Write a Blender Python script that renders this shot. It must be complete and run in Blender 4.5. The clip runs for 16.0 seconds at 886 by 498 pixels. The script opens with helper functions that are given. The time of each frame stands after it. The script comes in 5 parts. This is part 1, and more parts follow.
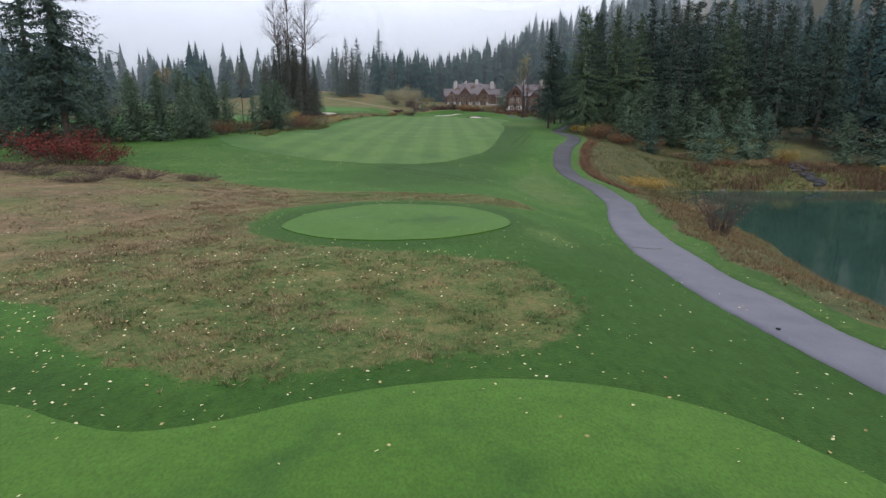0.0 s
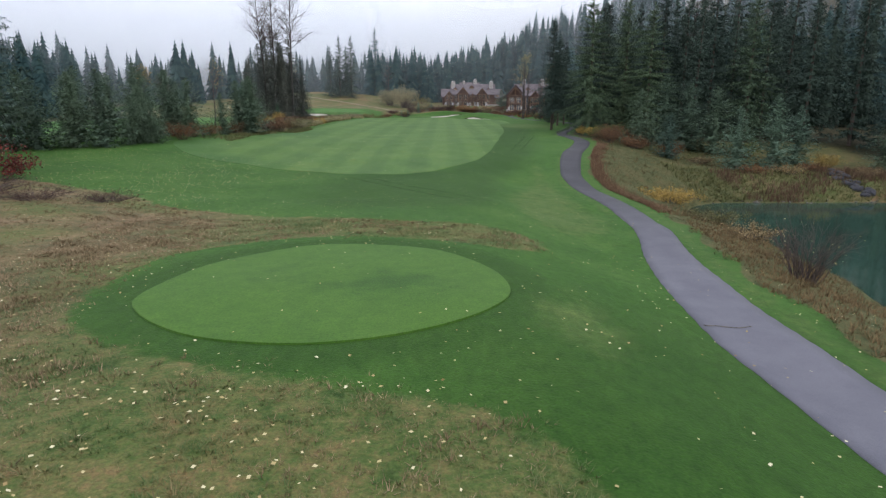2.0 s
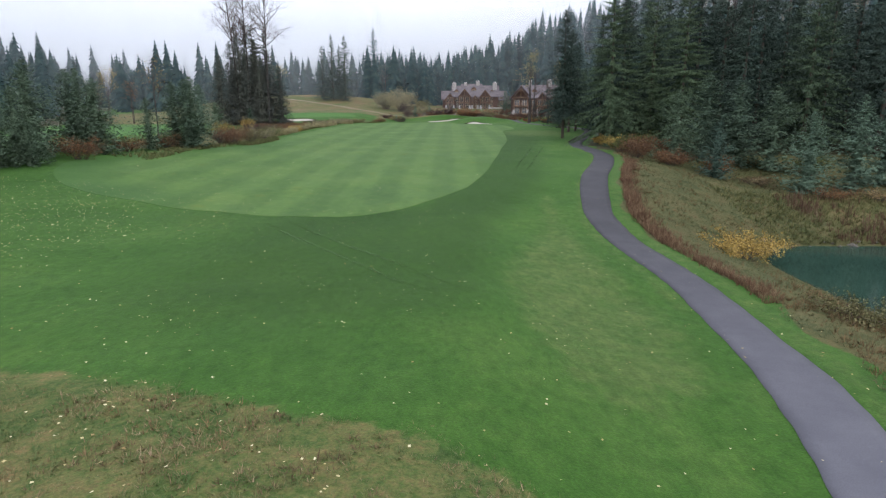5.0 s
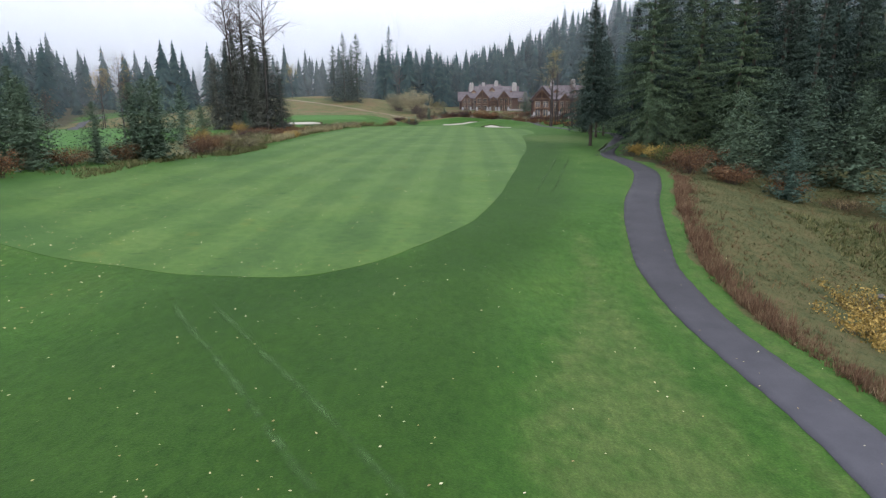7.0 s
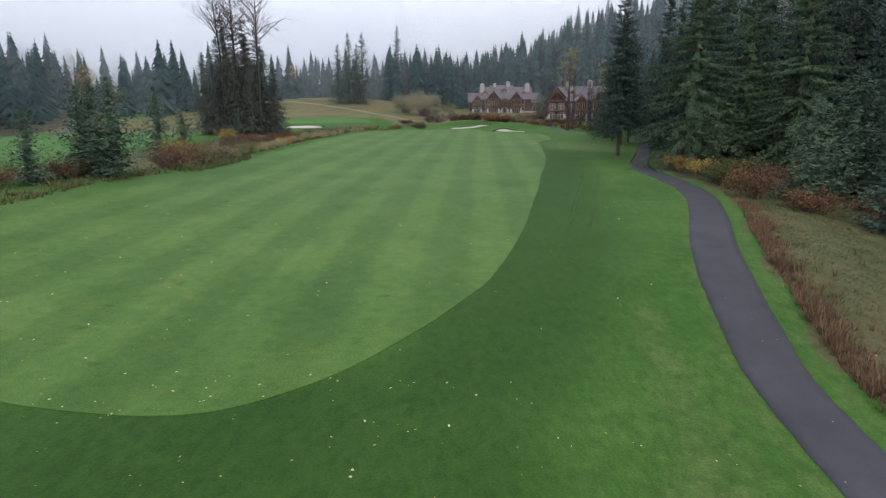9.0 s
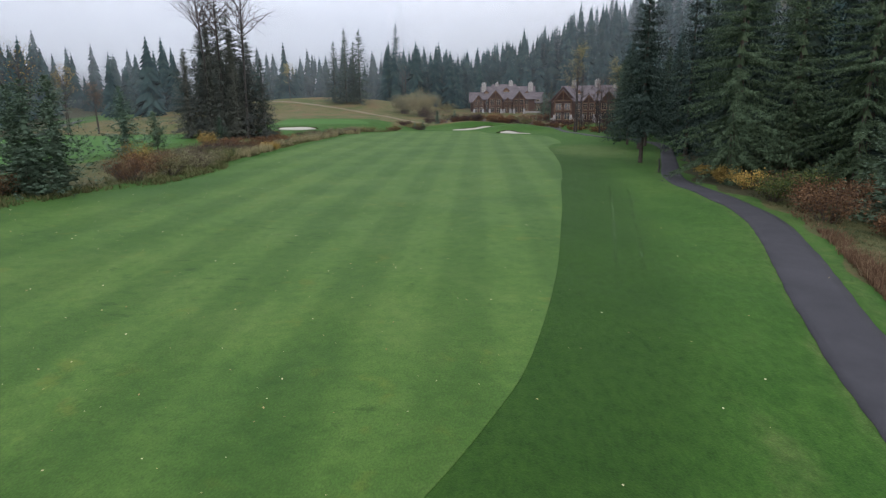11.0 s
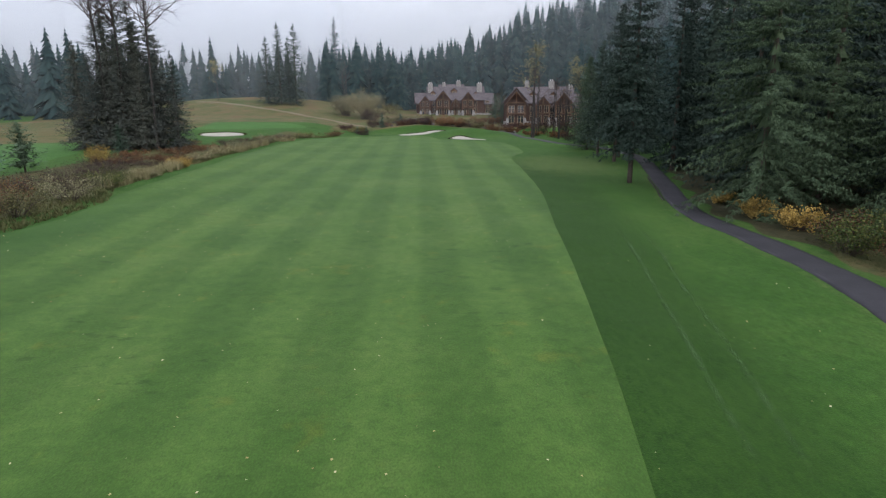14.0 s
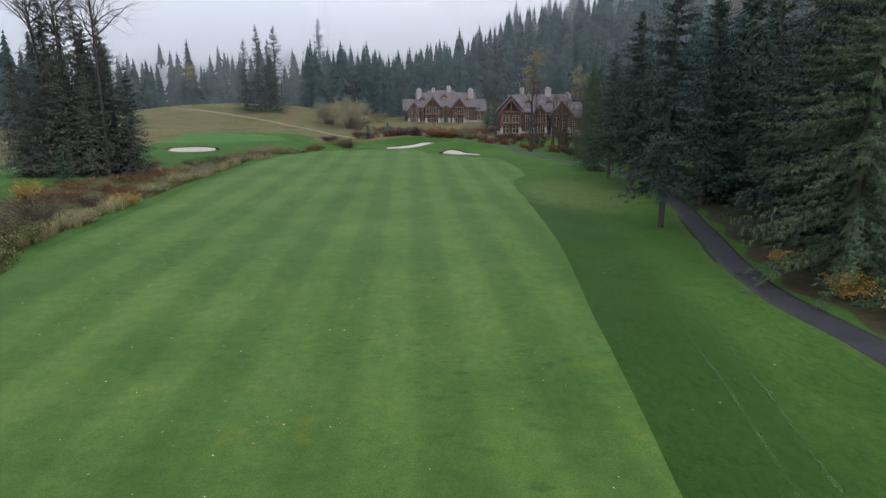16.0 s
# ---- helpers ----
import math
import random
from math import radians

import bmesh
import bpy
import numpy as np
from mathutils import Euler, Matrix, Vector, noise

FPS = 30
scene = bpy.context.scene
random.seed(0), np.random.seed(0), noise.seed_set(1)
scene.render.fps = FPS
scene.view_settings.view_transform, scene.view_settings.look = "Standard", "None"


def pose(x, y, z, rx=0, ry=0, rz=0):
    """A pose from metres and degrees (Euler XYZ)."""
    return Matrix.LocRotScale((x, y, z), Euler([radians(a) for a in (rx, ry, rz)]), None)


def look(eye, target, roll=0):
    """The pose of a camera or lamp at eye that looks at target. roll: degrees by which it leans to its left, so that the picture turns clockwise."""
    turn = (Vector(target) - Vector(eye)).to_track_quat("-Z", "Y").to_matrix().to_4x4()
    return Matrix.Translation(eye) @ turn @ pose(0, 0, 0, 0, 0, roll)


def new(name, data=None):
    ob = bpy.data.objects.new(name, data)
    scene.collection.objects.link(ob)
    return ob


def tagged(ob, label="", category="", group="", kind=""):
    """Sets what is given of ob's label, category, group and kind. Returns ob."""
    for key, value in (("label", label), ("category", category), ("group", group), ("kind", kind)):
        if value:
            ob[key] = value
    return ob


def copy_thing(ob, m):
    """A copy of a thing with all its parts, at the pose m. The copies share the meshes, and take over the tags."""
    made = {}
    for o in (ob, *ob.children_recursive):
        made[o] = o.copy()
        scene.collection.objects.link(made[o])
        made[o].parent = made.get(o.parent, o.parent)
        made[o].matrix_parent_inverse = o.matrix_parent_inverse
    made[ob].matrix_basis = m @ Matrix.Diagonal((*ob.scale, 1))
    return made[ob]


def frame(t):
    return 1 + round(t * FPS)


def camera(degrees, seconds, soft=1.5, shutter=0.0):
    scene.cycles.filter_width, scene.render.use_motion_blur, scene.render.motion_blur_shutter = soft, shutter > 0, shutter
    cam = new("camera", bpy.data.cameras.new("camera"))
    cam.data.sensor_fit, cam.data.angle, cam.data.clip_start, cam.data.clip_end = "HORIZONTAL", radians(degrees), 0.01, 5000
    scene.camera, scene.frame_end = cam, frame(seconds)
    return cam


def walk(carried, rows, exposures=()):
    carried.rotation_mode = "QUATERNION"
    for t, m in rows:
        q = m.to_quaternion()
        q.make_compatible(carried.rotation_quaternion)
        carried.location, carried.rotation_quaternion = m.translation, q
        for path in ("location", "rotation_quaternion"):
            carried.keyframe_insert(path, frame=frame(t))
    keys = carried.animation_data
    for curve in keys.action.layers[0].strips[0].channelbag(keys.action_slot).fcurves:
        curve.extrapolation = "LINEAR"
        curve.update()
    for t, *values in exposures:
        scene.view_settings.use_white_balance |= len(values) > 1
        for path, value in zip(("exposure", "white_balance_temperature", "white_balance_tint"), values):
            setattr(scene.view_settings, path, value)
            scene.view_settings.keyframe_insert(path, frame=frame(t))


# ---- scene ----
from mathutils.geometry import delaunay_2d_cdt

cam = camera(74.5, 16.0, 1.25)
METRES, EYE, TILT, LEAN, TURN = 100.0, 7.0, -13.7, 0.0, 0.0
ROWS = [
    (0.0, 0.0, 0.0, 0.0, -0.0, 0.0, 0.0),
    (0.5, 0.0028, 0.0276, 0.0058, 0.01, 0.02, 0.05),
    (1.0, 0.0061, 0.0567, 0.0122, 0.02, 0.04, 0.09),
    (1.5, 0.0099, 0.0873, 0.019, 0.03, 0.08, 0.16),
    (2.0, 0.0139, 0.1192, 0.0271, 0.04, 0.11, 0.19),
    (2.5, 0.0182, 0.1519, 0.0362, 0.03, 0.14, 0.25),
    (3.0, 0.0226, 0.1848, 0.0455, 0.03, 0.17, 0.27),
    (3.5, 0.0273, 0.2183, 0.0549, 0.04, 0.19, 0.33),
    (4.0, 0.0322, 0.2527, 0.0644, 0.05, 0.23, 0.39),
    (6.5, 0.0532, 0.4268, 0.1117, 2.18, 0.36, -0.02),
    (7.0, 0.0552, 0.4607, 0.1217, 2.5, 0.38, -0.07),
    (7.5, 0.0559, 0.4931, 0.1313, 2.77, 0.39, -0.14),
    (8.0, 0.0557, 0.5237, 0.1406, 3.04, 0.4, -0.21),
    (8.5, 0.0546, 0.5523, 0.1495, 3.27, 0.41, -0.25),
    (9.0, 0.053, 0.5788, 0.1586, 3.43, 0.4, -0.29),
    (11.5, 0.0391, 0.7, 0.1922, 3.27, 0.3, -0.21),
    (12.0, 0.0358, 0.7251, 0.198, 2.88, 0.25, -0.1),
    (12.5, 0.0324, 0.7504, 0.2062, 2.44, 0.2, -0.02),
    (13.0, 0.0289, 0.7765, 0.2154, 1.46, 0.18, 0.16),
    (13.5, 0.0257, 0.8027, 0.2263, -0.69, 0.17, 0.63),
    (14.0, 0.0228, 0.8294, 0.2385, -2.1, 0.12, 0.96),
    (14.5, 0.0211, 0.8571, 0.2507, -2.47, 0.08, 1.03),
    (15.0, 0.0198, 0.8854, 0.2653, -2.77, 0.04, 1.1),
    (15.5, 0.0195, 0.915, 0.2815, -3.06, -0.0, 1.17),
    (16.0, 0.0202, 0.9456, 0.2985, -3.26, -0.0, 1.26),
]
walk(cam, [(t, pose(0, 0, EYE, TILT, LEAN, TURN) @ pose(METRES * x, METRES * y, METRES * z, 90 + pitch, roll, yaw)) for t, x, y, z, yaw, pitch, roll in ROWS],
     [(0.0, 0.03), (4.0, 0.13), (6.5, 0.26), (7.2, 0.26), (8.5, 0.07), (9.0, -0.01), (12.0, -0.11), (16, -0.14)])

# ---- world and light: an overcast autumn day ----
world = bpy.data.worlds.new("overcast_sky")
scene.world = world
world.use_nodes = True
wn, wl = world.node_tree.nodes, world.node_tree.links
sky = wn.new("ShaderNodeTexSky")
sky.sky_type, sky.sun_disc = "NISHITA", False
sky.sun_elevation, sky.sun_rotation = radians(40), radians(200)
grey = wn.new("ShaderNodeHueSaturation")
grey.inputs["Saturation"].default_value = 0.12
wl.new(sky.outputs[0], grey.inputs["Color"])
scale = wn.new("ShaderNodeMix")
scale.data_type = "RGBA"
scale.inputs[0].default_value = 0.82
scale.inputs[7].default_value = (8.0, 8.3, 9.6, 1)
wl.new(grey.outputs[0], scale.inputs[6])
wl.new(scale.outputs[2], wn["Background"].inputs["Color"])
wn["Background"].inputs["Strength"].default_value = 0.172
sun_data = bpy.data.lights.new("sun", "SUN")
sun_data.energy, sun_data.angle, sun_data.color = 1.1, radians(30), (1, 0.97, 0.93)
sun = new("sun", sun_data)
sun.matrix_world = look((60, -120, 160), (0, 0, 0))


# ---- materials ----
def shader(name, rough=0.9, spec=0.3):
    m = bpy.data.materials.new(name)
    m.use_nodes = True
    b = m.node_tree.nodes["Principled BSDF"]
    b.inputs["Roughness"].default_value = rough
    b.inputs["Specular IOR Level"].default_value = spec
    return m, m.node_tree.nodes, m.node_tree.links, b


def noise_node(n, l, size, detail=4.0, rough=0.6, stretch=None, space="Object"):
    """A noise of about the given feature size in metres."""
    c = n.new("ShaderNodeTexCoord")
    t = n.new("ShaderNodeTexNoise")
    t.inputs["Scale"].default_value = 1.0 / size
    t.inputs["Detail"].default_value = detail
    t.inputs["Roughness"].default_value = rough
    if stretch:
        mp = n.new("ShaderNodeMapping")
        mp.inputs["Scale"].default_value = stretch
        l.new(c.outputs[space], mp.inputs["Vector"])
        l.new(mp.outputs[0], t.inputs["Vector"])
    else:
        l.new(c.outputs[space], t.inputs["Vector"])
    return t.outputs["Fac"]


def ramp(n, l, fac, stops):
    r = n.new("ShaderNodeValToRGB")
    while len(r.color_ramp.elements) < len(stops):
        r.color_ramp.elements.new(0.5)
    for e, (p, c) in zip(r.color_ramp.elements, stops):
        e.position, e.color = p, (*c, 1)
    l.new(fac, r.inputs[0])
    return r.outputs[0]


def blend(n, l, fac, a, b, mode="MIX"):
    x = n.new("ShaderNodeMix")
    x.data_type, x.blend_type = "RGBA", mode
    for sock, v in ((x.inputs[0], fac), (x.inputs[6], a), (x.inputs[7], b)):
        if isinstance(v, (int, float)):
            sock.default_value = v
        elif isinstance(v, tuple):
            sock.default_value = (*v, 1)
        else:
            l.new(v, sock)
    return x.outputs[2]


def calc(n, l, op, a, b):
    x = n.new("ShaderNodeMath")
    x.operation = op
    for sock, v in zip(x.inputs, (a, b)):
        if isinstance(v, (int, float)):
            sock.default_value = v
        else:
            l.new(v, sock)
    return x.outputs[0]


def step_fac(n, l, v, lo, hi):
    x = n.new("ShaderNodeMapRange")
    x.interpolation_type = "SMOOTHSTEP"
    x.inputs["From Min"].default_value, x.inputs["From Max"].default_value = lo, hi
    l.new(v, x.inputs["Value"])
    return x.outputs["Result"]


def relief(n, l, b, height, strength=0.5, distance=0.02):
    x = n.new("ShaderNodeBump")
    x.inputs["Strength"].default_value, x.inputs["Distance"].default_value = strength, distance
    l.new(height, x.inputs["Height"])
    l.new(x.outputs[0], b.inputs["Normal"])


def attribute(n, name):
    a = n.new("ShaderNodeAttribute")
    a.attribute_name = name
    return a.outputs["Fac"]


def plain(name, c1, c2, size=0.5, fine=0.05, rough=0.85, bump=0.3, spec=0.3, metal=0.0):
    """Two tones in patches, and a fine grain with its relief."""
    m, n, l, b = shader(name, rough, spec)
    big, small = noise_node(n, l, size), noise_node(n, l, fine, 3)
    col = ramp(n, l, big, [(0.3, c1), (0.7, c2)])
    g = ramp(n, l, small, [(0.25, (0.72, 0.72, 0.72)), (0.75, (1.2, 1.2, 1.2))])
    l.new(blend(n, l, 1.0, col, g, "MULTIPLY"), b.inputs["Base Color"])
    b.inputs["Metallic"].default_value = metal
    relief(n, l, b, small, bump, fine * 0.4)
    return m


def leafy(name, stops, rough=0.75, patch=6.0, sheen=0.15, own=0.55):
    """Foliage whose pieces and plants differ in tone."""
    m, n, l, b = shader(name, rough, sheen)
    geo = n.new("ShaderNodeNewGeometry")
    info = n.new("ShaderNodeObjectInfo")
    v = calc(n, l, "ADD", calc(n, l, "MULTIPLY", geo.outputs["Random Per Island"], own),
             calc(n, l, "MULTIPLY", noise_node(n, l, patch, 2), 1 - own))
    col = ramp(n, l, v, stops)
    tone = ramp(n, l, info.outputs["Random"], [(0.0, (0.75, 0.78, 0.8)), (1.0, (1.22, 1.18, 1.08))])
    l.new(blend(n, l, 1.0, col, tone, "MULTIPLY"), b.inputs["Base Color"])
    return m


def turf(name, stops, stripes=0.0, size=2.5, bump=0.5, damp=0.0, wear=0.0, fade=None):
    """Mown grass: patches, mottling, blades, and mower stripes that run along y."""
    m, n, l, b = shader(name, 0.8, 0.2)
    b.inputs["Sheen Weight"].default_value, b.inputs["Sheen Roughness"].default_value = 0.03, 0.5
    b.inputs["Sheen Tint"].default_value = (0.6, 1.0, 0.5, 1)
    big = noise_node(n, l, size * 4, 3)
    mid = noise_node(n, l, size * 0.35, 4, 0.7)
    fine = noise_node(n, l, 0.06, 2, 0.7, (1.0, 0.6, 1.0))
    v = calc(n, l, "ADD", calc(n, l, "MULTIPLY", big, 0.55), calc(n, l, "MULTIPLY", mid, 0.45))
    col = ramp(n, l, v, stops)
    col = blend(n, l, 1.0, col, ramp(n, l, fine, [(0.25, (0.7, 0.7, 0.7)), (0.75, (1.28, 1.26, 1.2))]), "MULTIPLY")
    scuff = noise_node(n, l, 0.45, 4, 0.7)
    col = blend(n, l, 1.0, col, ramp(n, l, scuff, [(0.28, (0.86, 0.88, 0.85)), (0.5, (1.0, 1.0, 1.0)), (0.75, (1.14, 1.1, 1.1))]), "MULTIPLY")
    if stripes:
        c = n.new("ShaderNodeTexCoord")
        s = n.new("ShaderNodeSeparateXYZ")
        l.new(c.outputs["Object"], s.inputs[0])
        wob = calc(n, l, "ADD", s.outputs[0], calc(n, l, "MULTIPLY", noise_node(n, l, 9.0, 2), 0.9))
        wave = calc(n, l, "SINE", calc(n, l, "MULTIPLY", wob, 2 * math.pi / 5.3), 0)
        f = step_fac(n, l, wave, -0.6, 0.6)
        patchy = calc(n, l, "MULTIPLY", f, step_fac(n, l, noise_node(n, l, 14.0, 2), 0.05, 0.5))
        col = blend(n, l, calc(n, l, "MULTIPLY", patchy, stripes), col, blend(n, l, 1.0, col, (1.42, 1.27, 1.45), "MULTIPLY"))
        soft = noise_node(n, l, 5.0, 4, 0.6, (1.0, 0.35, 1.0))
        col = blend(n, l, step_fac(n, l, soft, 0.58, 0.8), col, blend(n, l, 1.0, col, (1.3, 1.16, 1.4), "MULTIPLY"))
    if damp:
        stain = step_fac(n, l, noise_node(n, l, 6.5, 4, 0.65), 0.50, 0.66)
        col = blend(n, l, calc(n, l, "MULTIPLY", stain, damp), col, blend(n, l, 1.0, col, (0.55, 0.66, 0.75), "MULTIPLY"))
    if wear:
        # short dark scuffs and a few dry spots
        dark = step_fac(n, l, noise_node(n, l, 0.8, 4, 0.65, (0.55, 1.0, 1.0)), 0.57, 0.70)
        where = step_fac(n, l, noise_node(n, l, 8.0, 2), 0.42, 0.62)
        col = blend(n, l, calc(n, l, "MULTIPLY", calc(n, l, "MULTIPLY", dark, where), wear), col, blend(n, l, 1.0, col, (0.58, 0.66, 0.62), "MULTIPLY"))
        dry = step_fac(n, l, noise_node(n, l, 1.9, 3, 0.6), 0.60, 0.74)
        col = blend(n, l, calc(n, l, "MULTIPLY", dry, wear), col, blend(n, l, 1.0, col, (1.45, 1.06, 0.95), "MULTIPLY"))
    if fade:
        col = blend(n, l, step_fac(n, l, calc(n, l, "ADD", attribute(n, "fade"), calc(n, l, "MULTIPLY", calc(n, l, "SUBTRACT", mid, 0.5), 0.5)), 0.1, 1.0), col, ramp(n, l, v, fade))
    l.new(col, b.inputs["Base Color"])
    relief(n, l, b, calc(n, l, "ADD", fine, calc(n, l, "MULTIPLY", mid, 0.6)), bump, 0.03)
    return m


ROUGH = [(0.3, (0.022, 0.070, 0.009)), (0.5, (0.036, 0.094, 0.014)), (0.7, (0.060, 0.118, 0.023))]
m_fairway = turf("fairway_turf", [(0.30, (0.026, 0.074, 0.010)), (0.5, (0.045, 0.104, 0.016)), (0.70, (0.070, 0.128, 0.026))], 0.82, wear=0.9, fade=ROUGH)
m_tee = turf("tee_turf", [(0.3, (0.035, 0.094, 0.010)), (0.5, (0.046, 0.112, 0.013)), (0.72, (0.060, 0.130, 0.018))], 0.0, 2.2, 0.3, 0.85)


def ground_material():
    m, n, l, b = shader("ground_cover", 0.9, 0.15)
    b.inputs["Sheen Weight"].default_value, b.inputs["Sheen Roughness"].default_value = 0.03, 0.5
    b.inputs["Sheen Tint"].default_value = (0.6, 1.0, 0.5, 1)
    big, mid = noise_node(n, l, 9.0, 4), noise_node(n, l, 1.1, 5, 0.7)
    fine = noise_node(n, l, 0.07, 2, 0.7)
    v = calc(n, l, "ADD", calc(n, l, "MULTIPLY", big, 0.6), calc(n, l, "MULTIPLY", mid, 0.4))
    col = ramp(n, l, v, ROUGH)
    # longer, darker rough beside the fairway; before it, darkness painted for lost sheen
    edge = lambda name, w, lo=0.35, hi=0.65: step_fac(n, l, calc(n, l, "ADD", attribute(n, name), calc(n, l, "MULTIPLY", calc(n, l, "SUBTRACT", mid, 0.5), w)), lo, hi)
    col = blend(n, l, edge("deep", 0.9, 0.15, 0.95), col, ramp(n, l, v, [(0.3, (0.015, 0.048, 0.006)), (0.7, (0.028, 0.073, 0.010))]))
    col = blend(n, l, edge("pale", 0.9, 0.3, 0.95), col, ramp(n, l, mid, [(0.3, (0.046, 0.094, 0.020)), (0.7, (0.078, 0.116, 0.033))]))
    col = blend(n, l, edge("second", 0.1), col, ramp(n, l, v, [(0.3, (0.042, 0.118, 0.022)), (0.7, (0.059, 0.144, 0.034))]))
    scuff = noise_node(n, l, 0.32, 3, 0.65, (1.0, 0.55, 1.0))
    col = blend(n, l, 1.0, col, ramp(n, l, scuff, [(0.28, (0.72, 0.76, 0.70)), (0.5, (1.0, 1.0, 1.0)), (0.75, (1.32, 1.22, 1.25))]), "MULTIPLY")
    clump = calc(n, l, "ADD", calc(n, l, "ADD", calc(n, l, "MULTIPLY", mid, 0.35), calc(n, l, "MULTIPLY", noise_node(n, l, 3.2, 3, 0.6), 0.3)), calc(n, l, "MULTIPLY", noise_node(n, l, 0.22, 3, 0.7), 0.35))
    col = blend(n, l, edge("heath", 1.3, 0.3, 0.7), col, blend(n, l, attribute(n, "straw"),
        ramp(n, l, clump, [(0.38, (0.026, 0.056, 0.013)), (0.47, (0.062, 0.094, 0.025)), (0.55, (0.110, 0.112, 0.040)), (0.64, (0.170, 0.118, 0.056))]),
        ramp(n, l, clump, [(0.36, (0.040, 0.042, 0.020)), (0.45, (0.092, 0.074, 0.038)), (0.54, (0.155, 0.102, 0.060)), (0.64, (0.240, 0.170, 0.108))])))
    col = blend(n, l, edge("bank", 0.4), col, ramp(n, l, clump, [(0.38, (0.028, 0.034, 0.013)), (0.47, (0.062, 0.068, 0.026)), (0.55, (0.096, 0.084, 0.037)), (0.64, (0.100, 0.062, 0.035))]))
    col = blend(n, l, edge("meadow", 0.4), col, ramp(n, l, v, [(0.38, (0.050, 0.076, 0.018)), (0.47, (0.088, 0.086, 0.032)), (0.55, (0.125, 0.098, 0.044)), (0.63, (0.125, 0.066, 0.038))]))
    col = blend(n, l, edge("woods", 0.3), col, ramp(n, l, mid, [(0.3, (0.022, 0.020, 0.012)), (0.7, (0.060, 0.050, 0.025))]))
    col = blend(n, l, 1.0, col, ramp(n, l, fine, [(0.25, (0.68, 0.68, 0.68)), (0.75, (1.3, 1.28, 1.2))]), "MULTIPLY")
    l.new(col, b.inputs["Base Color"])
    relief(n, l, b, calc(n, l, "ADD", fine, mid), 0.7, 0.05)
    return m


m_ground = ground_material()


def asphalt_material():
    """Paler near the tees, darker further on, with fine stone and faint cracks."""
    m, n, l, b = shader("worn_asphalt", 0.7, 0.35)
    fine, mid = noise_node(n, l, 0.03, 3), noise_node(n, l, 1.6, 4)
    # old: the paler tone of the near stretch
    old = ramp(n, l, mid, [(0.3, (0.096, 0.097, 0.120)), (0.7, (0.128, 0.128, 0.152))])
    dark_stretch = ramp(n, l, mid, [(0.3, (0.024, 0.024, 0.029)), (0.7, (0.040, 0.039, 0.046))])
    col = blend(n, l, attribute(n, "dark_stretch"), old, dark_stretch)
    col = blend(n, l, 1.0, col, ramp(n, l, fine, [(0.25, (0.75, 0.75, 0.75)), (0.75, (1.2, 1.2, 1.2))]), "MULTIPLY")
    l.new(col, b.inputs["Base Color"])
    relief(n, l, b, fine, 0.4, 0.01)
    return m


m_asphalt = asphalt_material()
m_sand = plain("bunker_sand", (0.37, 0.345, 0.30), (0.46, 0.43, 0.38), 1.5, 0.08, 0.95, 0.3, 0.1)
m_dirt = plain("trodden_gravel", (0.16, 0.135, 0.085), (0.23, 0.19, 0.125), 2.0, 0.1, 0.95)
m_rock = plain("grey_rock", (0.07, 0.064, 0.056), (0.17, 0.155, 0.135), 0.6, 0.06, 0.85, 0.8)
m_wet_rock = plain("wet_dark_rock", (0.025, 0.027, 0.033), (0.055, 0.055, 0.062), 0.6, 0.06, 0.8, 0.8, 0.2)
m_bark = plain("fir_bark", (0.050, 0.040, 0.033), (0.105, 0.085, 0.070), 0.35, 0.05, 0.95, 0.9)
m_pale_bark = plain("cottonwood_bark", (0.036, 0.032, 0.030), (0.078, 0.068, 0.063), 0.5, 0.06, 0.95, 0.8)
m_twig = plain("bare_twig", (0.048, 0.036, 0.032), (0.096, 0.072, 0.064), 0.3, 0.05, 0.9, 0.3)
m_needle = leafy("dark_fir_needles", [(0.15, (0.030, 0.050, 0.042)), (0.5, (0.040, 0.064, 0.052)), (0.85, (0.055, 0.084, 0.064))])
m_needle_light = leafy("grey_green_fir_needles", [(0.15, (0.036, 0.062, 0.038)), (0.5, (0.058, 0.092, 0.054)), (0.85, (0.096, 0.136, 0.078))])
m_needle_blue = leafy("blue_green_spruce_needles", [(0.15, (0.068, 0.114, 0.088)), (0.5, (0.092, 0.148, 0.112)), (0.85, (0.126, 0.190, 0.144))], 0.75, 2.0)
m_needle_olive = leafy("olive_young_fir_needles", [(0.15, (0.064, 0.102, 0.072)), (0.5, (0.086, 0.132, 0.090)), (0.85, (0.118, 0.168, 0.112))], 0.75, 2.0)
m_needle_brown = leafy("brownish_cedar_needles", [(0.15, (0.060, 0.070, 0.064)), (0.5, (0.084, 0.094, 0.084)), (0.85, (0.118, 0.128, 0.110))])
# far needles: the blue of distance haze is put into their colour
m_needle_far = leafy("haze_blue_fir_needles", [(0.15, (0.020, 0.042, 0.046)), (0.5, (0.030, 0.058, 0.060)), (0.85, (0.046, 0.078, 0.074))], 0.9, 25.0, 0.05)
m_gold_leaf = leafy("yellow_autumn_leaves", [(0.2, (0.150, 0.115, 0.036)), (0.5, (0.310, 0.215, 0.062)), (0.8, (0.470, 0.330, 0.105))], 0.7, 1.0)
m_plume = leafy("pale_grey_willow_leaves", [(0.2, (0.130, 0.122, 0.064)), (0.5, (0.250, 0.228, 0.130)), (0.8, (0.420, 0.380, 0.240))], 0.85, 1.0)
m_lip = leafy("dark_lip_grass", [(0.2, (0.022, 0.026, 0.010)), (0.5, (0.042, 0.044, 0.018)), (0.8, (0.075, 0.062, 0.030))], 0.9, 2.0)
